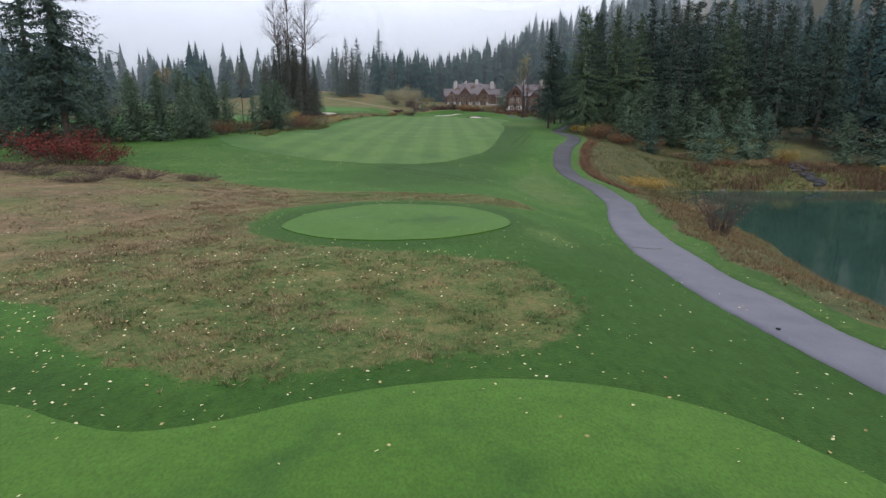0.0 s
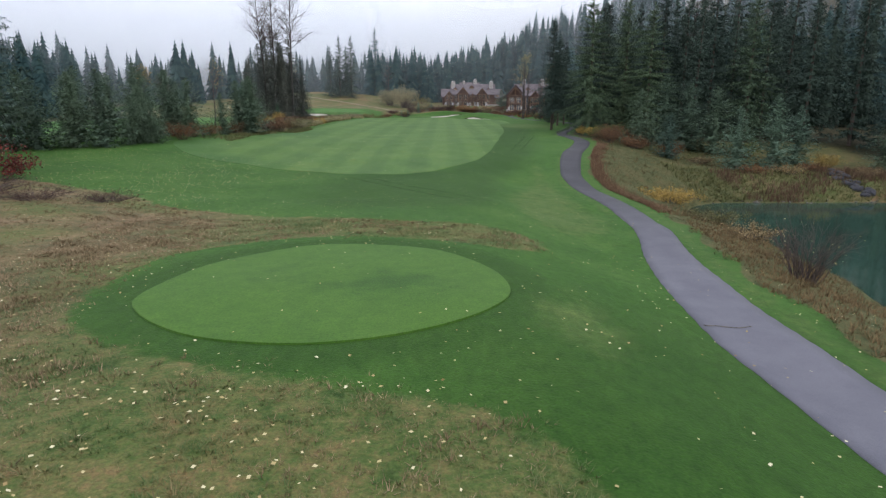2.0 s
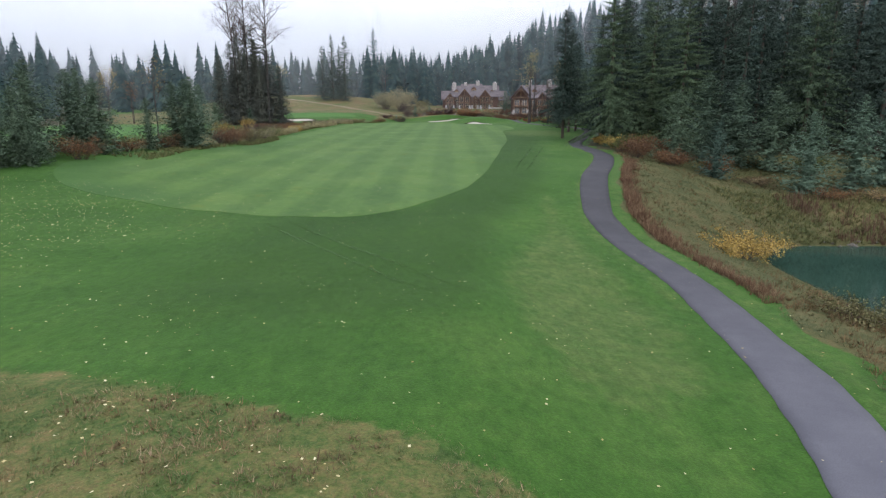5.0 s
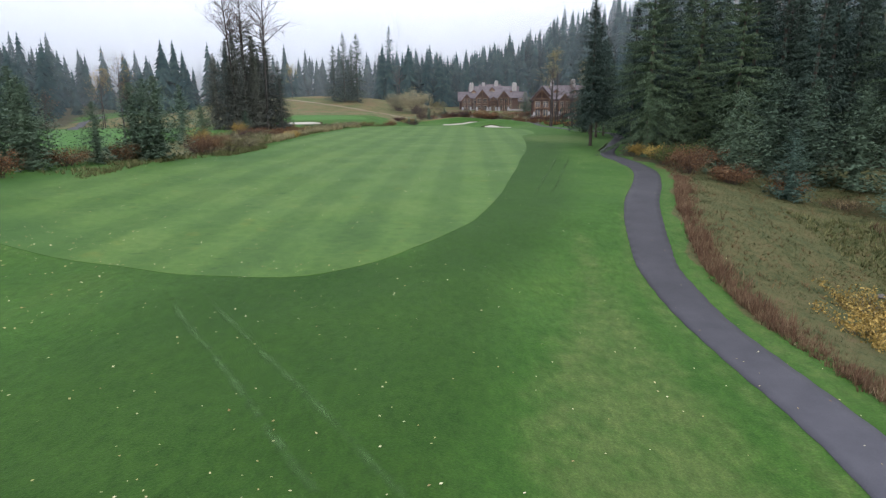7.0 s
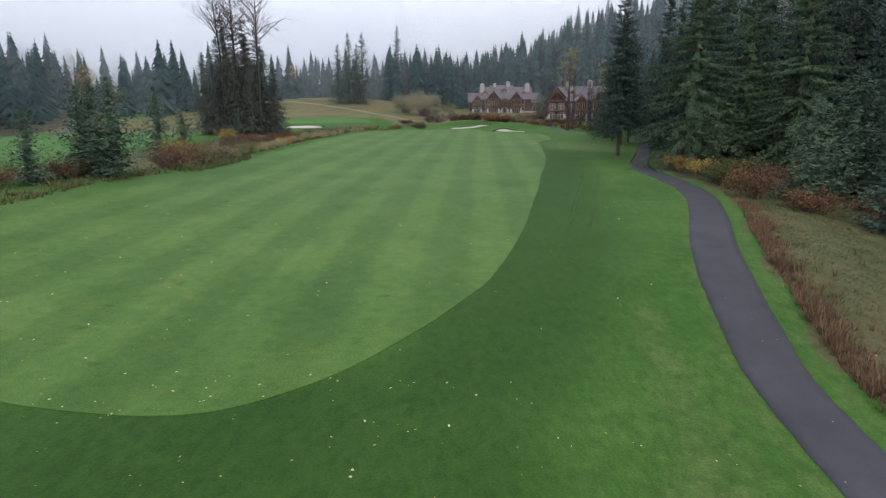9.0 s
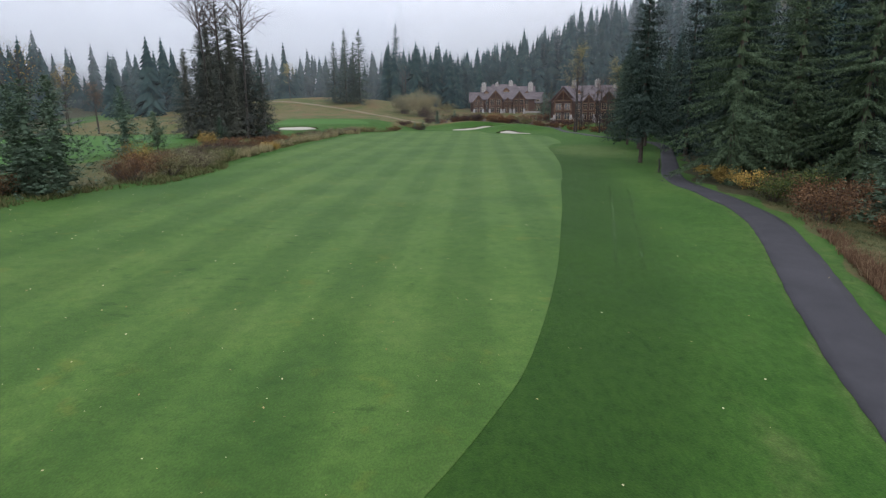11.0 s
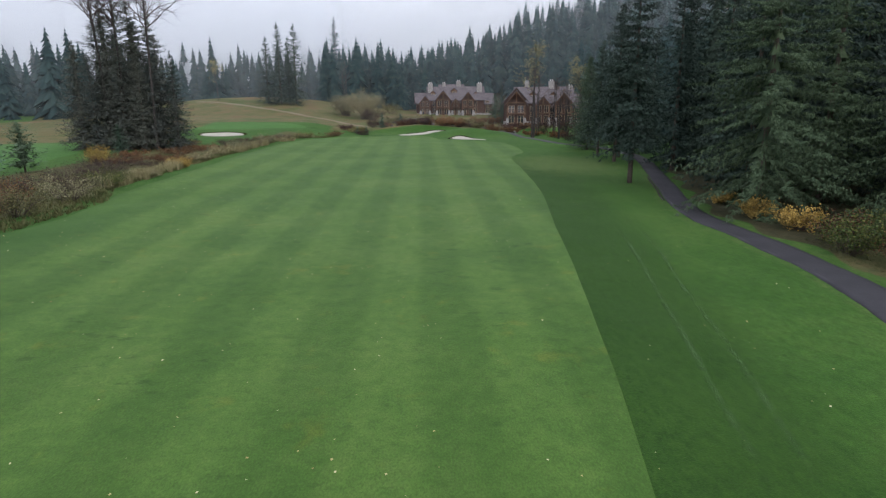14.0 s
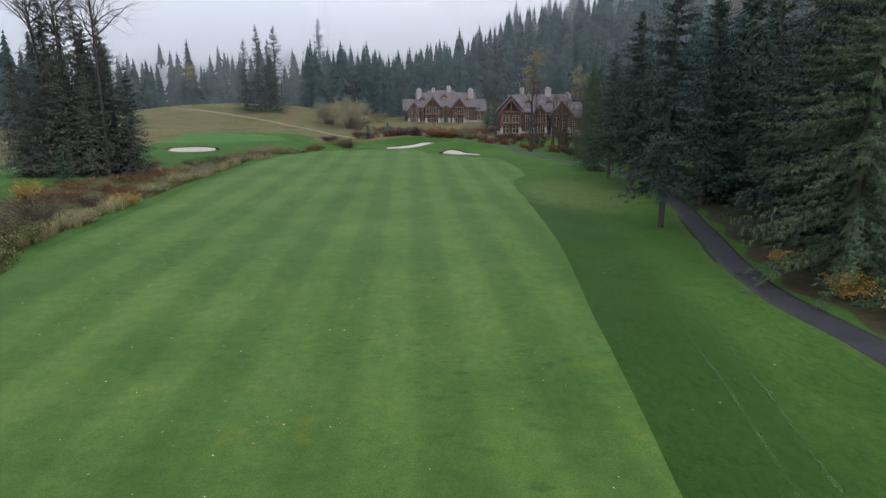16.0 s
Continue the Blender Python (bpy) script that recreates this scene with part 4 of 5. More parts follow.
# ---- far woods: one joined mesh ----
def far_woods():
    rng = np.random.default_rng(5)
    shapes = [fir_parts(np.random.default_rng(60 + i), 26.0, 5.8 + 0.6 * i, 14, 3, 2, bare=0.03, droop=0.4, power=0.82, ragged=0.25, twig=0.26, lean_leaf=0.34, simple=True, levels=19, seg=10, core=0.88, notch=0.38) for i in range(4)]
    spots = []

    def scatter(count, x0, x1, y0, y1, lo, hi, keep=lambda x, y: True):
        for _ in range(count):
            x, y = rng.uniform(x0, x1), rng.uniform(y0, y1)
            if keep(x, y):
                spots.append((x, y, rng.uniform(lo, hi) * rng.choice((0.62, 0.8, 0.95, 1.0, 1.06, 1.14))))

    scatter(210, -330, -95, 265, 430, 20, 30, lambda x, y: x < -148 or y > 300)
    scatter(240, -330, -150, 150, 400, 24, 32, lambda x, y: x + 0.5 * (y - 190) < -125)
    scatter(110, -240, -112, 190, 265, 16, 25, lambda x, y: x + 0.5 * (y - 190) < -111)
    scatter(230, -150, -30, 425, 560, 24, 34)
    scatter(110, -42, 30, 345, 430, 18, 27)
    scatter(300, -30, 160, 362, 500, 24, 30)
    scatter(190, 62, 220, 230, 400, 24, 32)
    scatter(110, 60, 150, 185, 260, 24, 32, lambda x, y: x > 62 + 0.1 * (y - 175))
    scatter(50, 100, 220, 100, 200, 24, 32)
    scatter(80, -300, 260, 500, 640, 26, 34)
    vs, fs, o = [], [], 0
    for i, (x, y, tall) in enumerate(spots):
        trunk, crown = shapes[i % 4]
        a, k = rng.uniform(0, 2 * np.pi), tall / 26.0
        m = np.array([[np.cos(a), -np.sin(a), 0], [np.sin(a), np.cos(a), 0], [0, 0, 1]]) * k
        v = crown[0] @ m.T + [x, y, ground_z(x, y) - 0.2]
        vs.append(v), fs.append(crown[1] + o)
        o += len(v)
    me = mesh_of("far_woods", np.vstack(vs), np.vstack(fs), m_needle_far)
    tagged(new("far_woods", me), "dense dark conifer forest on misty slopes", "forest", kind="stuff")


far_woods()


# ---- bare and golden broadleaf trees ----
def branches(rng, start, way, length, radius, depth, out, tips, up=0.25, forks=4):
    n = 5
    pts = [np.array(start, float)]
    d = unit(np.array(way, float))
    for _ in range(n):
        d = unit(d + rng.normal(0, 0.13, 3) + np.array([0, 0, up * 0.25]))
        pts.append(pts[-1] + d * length / n)
    out.append(tube(pts, np.linspace(radius, radius * 0.35, n + 1), 6 if radius > 0.06 else 3))
    if depth == 0:
        tips.extend(pts[2:])
        return
    for i in range(forks):
        t = rng.integers(1 if depth < 3 else 2, n + 1)
        a = unit(np.cross(d, rng.normal(0, 1, 3)))
        w = unit(d * rng.uniform(0.5, 0.9) + a * rng.uniform(0.5, 0.95) + np.array([0, 0, up]))
        branches(rng, pts[t], w, length * rng.uniform(0.38, 0.6), radius * (0.5 - 0.25 * t / n + 0.1), depth - 1, out, tips, up, forks)


def broadleaf(name, seed, label, x, y, tall, stems, leaf=None, leaves=0, bark=None, lean=0.06, category="tree", tilt=0.0, fine=False):
    rng = np.random.default_rng(seed)
    ob = tagged(new(name), label, category)
    tips_all = []
    trunks, limbs = [], []
    for k in range(stems):
        off = rng.normal(0, 0.3, 2) if stems > 1 else np.zeros(2)
        zs = np.linspace(0, 1, 10)
        bend = rng.normal(0, lean, 2) + [tilt, 0]
        pts = np.column_stack([off[0] + bend[0] * tall * zs ** 1.5 + 0.12 * np.sin(zs * 7 + k), off[1] + bend[1] * tall * zs ** 1.5, tall * zs - 0.3])
        trunks.append(tube(pts, (0.0048 if fine else 0.0095) * tall * (1 - zs) ** 0.8 + 0.02, 8))
        for i in range(44 if fine else 24 if stems == 1 else 14):
            t = rng.uniform(0.45, 0.99)
            p = np.array([np.interp(t, zs, pts[:, j]) for j in range(3)])
            a = rng.uniform(0, 2 * np.pi)
            w = np.array([np.cos(a), np.sin(a), rng.uniform(0.6, 1.4)])
            branches(rng, p, w, tall * (0.2 if fine else 0.26) * (1.15 - t) + 1.2, (0.0024 if fine else 0.0042) * tall * (1.15 - t) + 0.012, 2 if fine else 1, limbs, tips_all, 0.16, 5)
    part_mesh("trunk", mesh_of("trunk", *stack(trunks), bark or m_pale_bark, True), ob)
    part_mesh("branchwork", mesh_of("branchwork", *stack(limbs), m_twig), ob)
    if leaves:
        tips = np.array(tips_all)
        p = tips[rng.integers(0, len(tips), leaves)] + rng.normal(0, 0.25, (leaves, 3))
        part_mesh("foliage", mesh_of("foliage", *leaf_cloud(rng, p, 0.16 * (tall / 12) ** 0.5), leaf), ob)
    ob.matrix_basis = pose(x, y, ground_z(x, y))
    return ob


def leaf_cloud(rng, p, size):
    k = len(p)
    d = unit(rng.normal(0, 1, (k, 3)) + [0, 0, -0.2])
    s = unit(np.cross(d, rng.normal(0, 1, (k, 3))))
    q = size * rng.uniform(0.6, 1.4, k)
    return kites(p, d, s, q, q * 0.7)


for i, (x, y, tall, tilt) in enumerate(((-48.0, 190.4, 43, 0.0), (-51.0, 191.0, 44, -0.05), (-43.2, 190.4, 44, 0.01))):
    broadleaf("cottonwood", 80 + i, "tall bare grey cottonwood rising from the firs", x, y, tall, 1, lean=0.012, category="bare tree", tilt=tilt, fine=True)
broadleaf("birch_tree", 90, "thin birch with a few yellow leaves before the house", 32, 243, 24, 2, m_pale_leaf, 1500, lean=0.05)
broadleaf("birch_tree", 91, "small bare birch with brown leaves", 38, 238, 14, 2, m_rust_leaf, 300)
broadleaf("birch_tree", 92, "young yellow birch at the wood's edge", 43, 232, 18, 1, m_pale_leaf, 1500)
broadleaf("birch_tree", 93, "young birch with scattered gold leaves beyond the shrubs", -44, 131, 12.5, 1, m_gold_leaf, 260)
broadleaf("birch_tree", 102, "orange autumn birch before the distant forest", -101, 217, 16, 2, m_gold_leaf, 1500)
broadleaf("birch_tree", 103, "brown autumn birch before the distant forest", -96, 222, 12, 2, m_rust_leaf, 1000)
broadleaf("birch_tree", 94, "small birch with brown autumn leaves", -49, 122, 7, 1, m_rust_leaf, 260)
broadleaf("birch_tree", 95, "pale yellow birch on the far hill", -78, 330, 15, 1, m_pale_leaf, 1400)
broadleaf("bare_tree", 96, "grey leafless tree behind the dark firs", -28, 335, 17, 2, lean=0.05)
broadleaf("bare_tree", 98, "thin grey leafless tree before the houses", 40, 252, 15, 2, lean=0.05)
broadleaf("bare_tree", 99, "thin grey leafless tree beside the far path", 44, 240, 12, 3, lean=0.06)
broadleaf("bare_tree", 100, "thin grey leafless tree at the wood's edge", 35, 250, 17, 2, lean=0.04)
broadleaf("bare_tree", 101, "thin grey leafless tree at the wood's edge", 42, 246, 15, 3, lean=0.05)
broadleaf("bare_tree", 97, "grey leafless tree in the wood", 58, 150, 30, 2, lean=0.03)


# ---- shrubs ----
def shrub(name, seed, label, x, y, wide, tall, leaf, leaves=900, stems=26, size=0.13, arch=0.6, category="shrub", group=""):
    rng = np.random.default_rng(seed)
    ob = tagged(new(name), label, category, group)
    canes, tips = [], []
    for _ in range(stems):
        a, r = rng.uniform(0, 2 * np.pi), rng.uniform(0.1, 1) ** 0.6
        n = 6
        t = np.linspace(0, 1, n)
        reach = wide * 0.5 * r
        top = tall * rng.uniform(0.7, 1.1) * (1 - 0.3 * r * arch)
        b = rng.uniform(0, wide * 0.18)
        pts = np.column_stack([np.cos(a) * (b + reach * t ** 1.4), np.sin(a) * (b + reach * t ** 1.4), top * (t - 0.25 * arch * r * t ** 3) - 0.08])
        pts[1:-1] += rng.normal(0, 0.03 * tall, (n - 2, 3)) * [1, 1, 0.3]
        canes.append(tube(pts, np.linspace(0.022, 0.006, n) * (0.5 + tall / 4), 3))
        tips += [pts[-1], pts[-2], pts[-3]]
        for _ in range(3):
            k = rng.integers(2, n)
            w = unit(rng.normal(0, 1, 3) + [np.cos(a), np.sin(a), 0.9])
            q = np.array([pts[k] + w * tall * 0.30 * s for s in (0, 0.5, 1.0)])
            q[1:] += rng.normal(0, 0.03 * tall, (2, 3))
            canes.append(tube(q, [0.010 * (0.5 + tall / 4), 0.007 * (0.5 + tall / 4), 0.003], 3))
            tips += [q[1], q[2]]
    part_mesh("branchwork", mesh_of("branchwork", *stack(canes), m_twig), ob)
    if leaves:
        tips = np.array(tips)
        p = tips[rng.integers(0, len(tips), leaves)] + rng.normal(0, 0.07 * tall + 0.05, (leaves, 3))
        p[:, 2] = np.maximum(p[:, 2], 0.03)
        part_mesh("foliage", mesh_of("foliage", *leaf_cloud(rng, p, size), leaf), ob)
    ob.matrix_basis = pose(x, y, ground_z(x, y) - 0.03)
    return ob


shrub("red_shrub", 200, "wide dark red bush under the old fir", -39.5, 60.5, 9.0, 3.4, m_red_leaf, 3200, 60, 0.20)
shrub("red_shrub", 201, "dark red bush with pale fallen twigs beside it", -35.0, 60.0, 4.6, 2.3, m_red_leaf, 1600, 34, 0.18)
for i, (x, y, w, h) in enumerate(((-31.5, 54, 6.0, 1.1), (-27.0, 52.5, 5.0, 0.9), (-35.5, 51.0, 6.0, 1.1), (-30.0, 48.5, 5.0, 0.8), (-39.5, 54.0, 6.0, 1.2), (-22.5, 53.5, 3.6, 0.8))):
    shrub("bare_shrub", 360 + i, "low dark bare brush on the heath", x, y, w, h, m_brown_leaf, 700, 90, 0.09, group="bare brush on the heath")
shrub("bare_shrub", 202, "bare grey-brown shrub above the pond", 19.6, 40.5, 3.8, 3.2, m_fallen, 40, 62, 0.10, 0.3)
shrub("gold_shrub", 203, "low yellow-green willow bush at the pond's edge", 29.2, 81.6, 5.6, 1.7, m_gold_leaf, 3000, 44, 0.14)
shrub("gold_shrub", 204, "low yellow bush on the bank", 25.4, 74.6, 5.0, 1.5, m_gold_leaf, 2600, 40, 0.14)
shrub("gold_shrub", 205, "yellowing reeds and willow near the water", 23.8, 59.5, 4.6, 1.3, m_olive_leaf, 2200, 34, 0.12)
shrub("gold_shrub", 206, "yellowing willow near the water", 24.0, 54.0, 4.4, 1.2, m_weedy_leaf, 1900, 34, 0.12)
for i, (x, y, w, h, leaf, label) in enumerate((
        (29.6, 113, 4.2, 2.6, m_rust_leaf, "rusty brown bush with pale seed heads"), (31.4, 117.5, 3.6, 2.4, m_rust_leaf, "rusty brown bush beside a young fir"),
        (32.8, 109.5, 3.4, 1.9, m_rust_leaf, "rusty bush on the bank"), (29.8, 121.5, 3.6, 2.3, m_green_leaf, "yellow-green bush at the wood's edge"),
        (31.6, 124.6, 3.0, 2.0, m_rust_leaf, "yellow-green bush under the firs"), (33.4, 124.0, 3.8, 2.6, m_green_leaf, "green bush under the firs"),
        (30.4, 133.0, 2.2, 1.6, m_gold_leaf, "yellow bush beside the fir's trunk"), (31.0, 128.6, 2.6, 1.8, m_gold_leaf, "golden bush beside the path"),
        (31.4, 141.0, 2.2, 1.1, m_gold_leaf, "low yellow bush under the fir"), (36.8, 121.5, 3.4, 2.2, m_rust_leaf, "rusty bush between young firs"),
        (52, 111, 4, 2.4, m_green_leaf, "yellow-green bush by the inlet"), (59.5, 101, 3.6, 2.2, m_gold_leaf, "yellow-green bush by the inlet"),
        (73, 94, 4.2, 1.6, m_gold_leaf, "yellow bush on the far shore"), (40.5, 113, 3.0, 1.6, m_rust_leaf, "rusty bush on the bank"))):
    shrub("shrub", 210 + i, label, x, y, w, h, leaf, 2600, 40, 0.15, group="shrubs on the bank")
for i, (x, y, w, h, leaf, label) in enumerate((
        (-29.4, 132.5, 4.0, 2.5, m_olive_leaf, "olive willow bush with gold leaves"), (-29.6, 140.4, 5.0, 2.7, m_plume, "pale grey willow bush at the fairway's edge"), (-33.4, 147.5, 6.4, 2.6, m_brown_leaf, "large bare brown bush"),
        (-34.4, 154.0, 6.0, 2.4, m_brown_leaf, "rounded bare brown bush"), (-30.2, 148.0, 3.6, 2.0, m_green_leaf, "grey-green willow bush along the ditch"), (-30.4, 157.5, 3.4, 1.5, m_plume, "pale grassy willow bush"),
        (-30.6, 167.6, 2.6, 1.25, m_gold_leaf, "small orange-yellow autumn bush"), (-33.0, 173.0, 4.0, 1.2, m_rust_leaf, "rusty low autumn bush"), (-31.2, 177.0, 3.6, 1.3, m_plume, "pale grassy willow bush"),
        (-37.0, 178.0, 6.0, 1.2, m_rust_leaf, "wide low rusty autumn bush"), (-38.0, 187.0, 6.0, 1.2, m_rust_leaf, "wide low rusty autumn bush"), (-31.4, 187.0, 4.0, 1.5, m_plume, "tawny willow bush along the ditch"),
        (-31.4, 197.0, 4.2, 1.9, m_plume, "pale willow bush along the ditch"), (-31.6, 207.0, 4.4, 1.7, m_brown_leaf, "brown leafless bush along the ditch"), (-30.8, 216.0, 4.4, 1.7, m_plume, "tawny willow bush along the ditch"),
        (-29.4, 226.0, 4.4, 1.5, m_brown_leaf, "brown leafless bush along the ditch"), (-26.6, 237.0, 4.4, 1.4, m_olive_leaf, "tawny willow bush along the ditch"), (-21.0, 249.0, 5.0, 1.6, m_rust_leaf, "rusty autumn bush along the ditch"), (-14.0, 256.0, 5.0, 1.5, m_brown_leaf, "brown leafless bush along the ditch"),
        (-30.2, 126.5, 4.2, 2.5, m_rust_leaf, "rusty bush with gold leaves"), (-36.6, 138.5, 4.0, 3.0, m_gold_leaf, "yellow-green bush along the ditch"), (-32.6, 129.0, 4.6, 2.4, m_brown_leaf, "bare brown bush along the ditch"), (-33.4, 135.5, 5.0, 2.3, m_rust_leaf, "large rusty brown bush"),
        (-34.6, 114.5, 3.4, 2.0, m_rust_leaf, "rusty bush between young firs"), (-36.0, 97.0, 4.0, 2.4, m_rust_leaf, "rusty bush between young firs"), (-36.4, 107.0, 3.0, 2.2, m_rust_leaf, "rusty bush between young firs"),
        (-41.4, 167.5, 2.4, 2.2, m_gold_leaf, "yellow-green bush by the clump"), (-42.0, 200.0, 7.0, 1.2, m_rust_leaf, "wide low rusty autumn bush"), (-35.4, 216.0, 4.6, 1.3, m_brown_leaf, "brown leafless bush along the ditch"), (-37.5, 145.0, 5.0, 2.2, m_brown_leaf, "large bare brown bush"), (-36.5, 161.0, 7.6, 2.6, m_brown_leaf, "broad rounded bare brown bush"), (-39.6, 171.0, 5.2, 1.3, m_rust_leaf, "wide low rusty autumn bush"), (-34.6, 168.0, 4.4, 1.4, m_brown_leaf, "rounded bare brown bush"), (-42.4, 179.0, 5.0, 1.1, m_rust_leaf, "wide low rusty autumn bush"), (-36.6, 195.0, 5.4, 1.2, m_rust_leaf, "wide low rusty autumn bush"), (-36.6, 208.0, 5.0, 1.3, m_brown_leaf, "brown leafless bush along the ditch"), (-33.0, 224.0, 4.4, 1.2, m_rust_leaf, "rusty autumn bush along the ditch"))):
    shrub("shrub", 240 + i, label, x, y, w * (1.0, 1.15, 0.85)[i % 3], h * (1.0, 0.88, 1.1, 1.05)[i % 4], leaf, 1200 if leaf is m_brown_leaf else 2400 if w < 5.5 else 3200, 84 if leaf is m_brown_leaf else 40, 0.10 if leaf is m_brown_leaf else 0.125, group="shrubs along the ditch")
for i, (x, y, w, h, leaf, label) in enumerate((
        (-17, 300, 9, 9, m_plume, "large pale willow below the hill"), (-24.5, 306, 8, 7, m_plume, "pale grey willow below the hill"), (-14, 296, 7, 4, m_brown_leaf, "grey bare brush below the willow"), (-6, 287, 6, 2.6, m_olive_leaf, "pale brush on the stony bank"),
        (-1, 272, 5, 2.6, m_brown_leaf, "brown bare brush before the house"), (4, 270, 5, 2.8, m_brown_leaf, "brown bare brush before the house"), (9, 269, 5, 3.0, m_rust_leaf, "rusty reeds before the house"), (13, 273, 5, 3.2, m_rust_leaf, "rusty reeds before the house"), (17, 277, 5, 2.6, m_olive_leaf, "tawny reeds before the house"),
        (22, 284, 6, 2.4, m_rust_leaf, "orange-brown bush before the house"), (27, 284, 5, 2.6, m_rust_leaf, "orange-brown bush before the house"), (24, 262, 5, 1.4, m_rust_leaf, "rusty bush by the rocks"), (29, 258, 5, 1.5, m_rust_leaf, "rusty bush by the rocks"), (34, 250, 5, 1.4, m_rust_leaf, "rusty bush by the rocks"),
        (38, 242, 5, 1.8, m_rust_leaf, "rusty low brush at the wood's edge"), (40, 234, 5, 2.0, m_brown_leaf, "brown low brush at the wood's edge"), (37.5, 256, 6, 5, m_brown_leaf, "grey bare brush at the wood's edge"), (42, 248, 6, 6, m_brown_leaf, "grey bare brush at the wood's edge"), (44, 240, 6, 6, m_brown_leaf, "grey bare brush at the wood's edge"),
        (-8, 320, 8, 4, m_olive_leaf, "pale bush below the forest"), (-16, 262, 5, 1.6, m_olive_leaf, "tawny low brush beside the far path"), (-20, 268, 5, 1.5, m_brown_leaf, "brown low brush beside the far path"))):
    shrub("shrub", 280 + i, label, x, y, w, h, leaf, 6000 if h > 6.5 else 1500, 60 if leaf is m_brown_leaf or h > 6.5 else 26, 0.30 if h > 6.5 else 0.2 if leaf is m_brown_leaf else 0.26, group="shrubs before the houses")


for i, (x, y, w, h, leaf, label) in enumerate((
        (34.2, 111.5, 3.4, 1.3, m_rust_leaf, "low rusty undergrowth below the young firs"), (39.2, 110.0, 3.8, 1.1, m_rust_leaf, "low rusty undergrowth below the young firs"), (42.6, 106.5, 4.2, 1.2, m_weedy_leaf, "tawny undergrowth below the young firs"),
        (47.8, 99.6, 4.6, 1.3, m_rust_leaf, "rusty reeds below the spruces"), (52.4, 98.6, 4.4, 1.4, m_weedy_leaf, "tawny reeds with pale tips below the spruces"), (57.0, 99.8, 4.0, 1.3, m_rust_leaf, "rusty reeds below the spruces"),
        (63.4, 97.6, 4.4, 1.3, m_weedy_leaf, "tawny reeds by the inlet"), (68.0, 94.6, 4.6, 1.2, m_rust_leaf, "rusty reeds by the inlet"))):
    shrub("shrub", 400 + i, label, x, y, w, h, leaf, 1500, 46, 0.12, group="undergrowth on the bank")

brush = random.Random(21)
for i in range(22):
    t = i / 21
    leaf, label = brush.choice(((m_brown_leaf, "brown bare brush on the bank before the houses"), (m_rust_leaf, "rusty autumn brush on the bank before the houses"), (m_olive_leaf, "tawny brush on the bank before the houses")))
    shrub("shrub", 330 + i, label, -12 + 48 * t + brush.uniform(-2, 2), 274 - 16 * max(0, t - 0.4) + brush.uniform(-2, 5), brush.uniform(3, 5), brush.uniform(1.2, 2.4), leaf, 700, 40, 0.24, group="shrubs before the houses")


# ---- tall grass, tufts and fallen leaves ----
def tufts(name, x, y, tall, blades, material, label, seed, splay=0.6, thin=0.10):
    rng = np.random.default_rng(seed)
    n = len(x)
    base = np.repeat(np.column_stack([x, y, height(x, y) - 0.02]), blades, 0)
    h = np.repeat(tall, blades) * rng.uniform(0.55, 1.2, n * blades)
    a = rng.uniform(0, 2 * np.pi, n * blades)
    out = np.column_stack([np.cos(a), np.sin(a), np.zeros_like(a)])
    base = base + out * (h * 0.12)[:, None]
    d = unit(out * (splay * rng.uniform(0.3, 1.3, n * blades))[:, None] + [0, 0, 1.0])
    side = np.column_stack([-np.sin(a), np.cos(a), np.zeros_like(a)])
    me = mesh_of(name, *spikes(base, d, side, h, h * thin + 0.012, 0.25 * splay), material)
    return tagged(new(name, me), label, "grass", kind="stuff")


def spread_in(rng, loop, count, margin=0.0):
    lo, hi = loop.min(0), loop.max(0)
    x, y = rng.uniform(lo[0], hi[0], count), rng.uniform(lo[1], hi[1], count)
    k = inside_depth(loop, x, y) > margin + rng.normal(0, 0.3, count)
    return x[k], y[k]


def patchy(x, y, s):
    return np.sin(x / s + 1.7 * np.sin(y / s * 0.7)) * np.sin(y / s * 1.1 + 0.9 * np.sin(x / s * 0.6 + 2))


rng = np.random.default_rng(3)
hx, hy = spread_in(rng, HEATH, 60000, 0.1)
near = rng.random(len(hx)) < np.where(hx > -26, 0.9, 0.45)
hx, hy = hx[near], hy[near]
ex, ey = rng.uniform(-17, 7, 62000), 11.5 + 36.5 * rng.random(62000) ** 1.3
k = (inside_depth(HEATH, ex, ey) > rng.normal(0.0, 0.32, 62000))
hx, hy = np.concatenate([hx, ex[k]]), np.concatenate([hy, ey[k]])
dry = ss(-3, -16, hx) * ss(5, 22, hy + 0.3 * hx) + 0.4 * patchy(hx, hy, 1.7) + 0.3 * rng.normal(0, 1, len(hx)) > 0.42
size = 0.10 + 0.09 * rng.random(len(hx)) + 0.07 * patchy(hx, hy, 0.9) + 0.07 * patchy(hx + 3, hy, 0.33) + 0.08 * (rng.random(len(hx)) < 0.07)
size = np.maximum(size, 0.06)
tufts("heath_grass", hx[~dry], hy[~dry], size[~dry], 6, m_tuft, "tufted olive and straw heath grass", 1, 1.1, 0.05)
tufts("straw_grass", hx[dry], hy[dry], size[dry] * 1.1, 6, m_straw, "dry pinkish straw grass", 2, 1.0, 0.045)
sx = rng.uniform(-32, 0, 900)
sy = 47 + 0.38 * (-sx) - 1.5 + rng.normal(0, 1.6, 900)
k = (inside_depth(HEATH, sx, sy) > 0) & (patchy(sx, sy, 3.0) > 0.05)
tufts("seed_grass", sx[k], sy[k], rng.uniform(0.16, 0.34, k.sum()), 9, m_weed, "russet seeding grass clumps on the heath's edge", 3, 1.0, 0.05)
qx, qy = spread_in(rng, HEATH, 60000, 0.2)
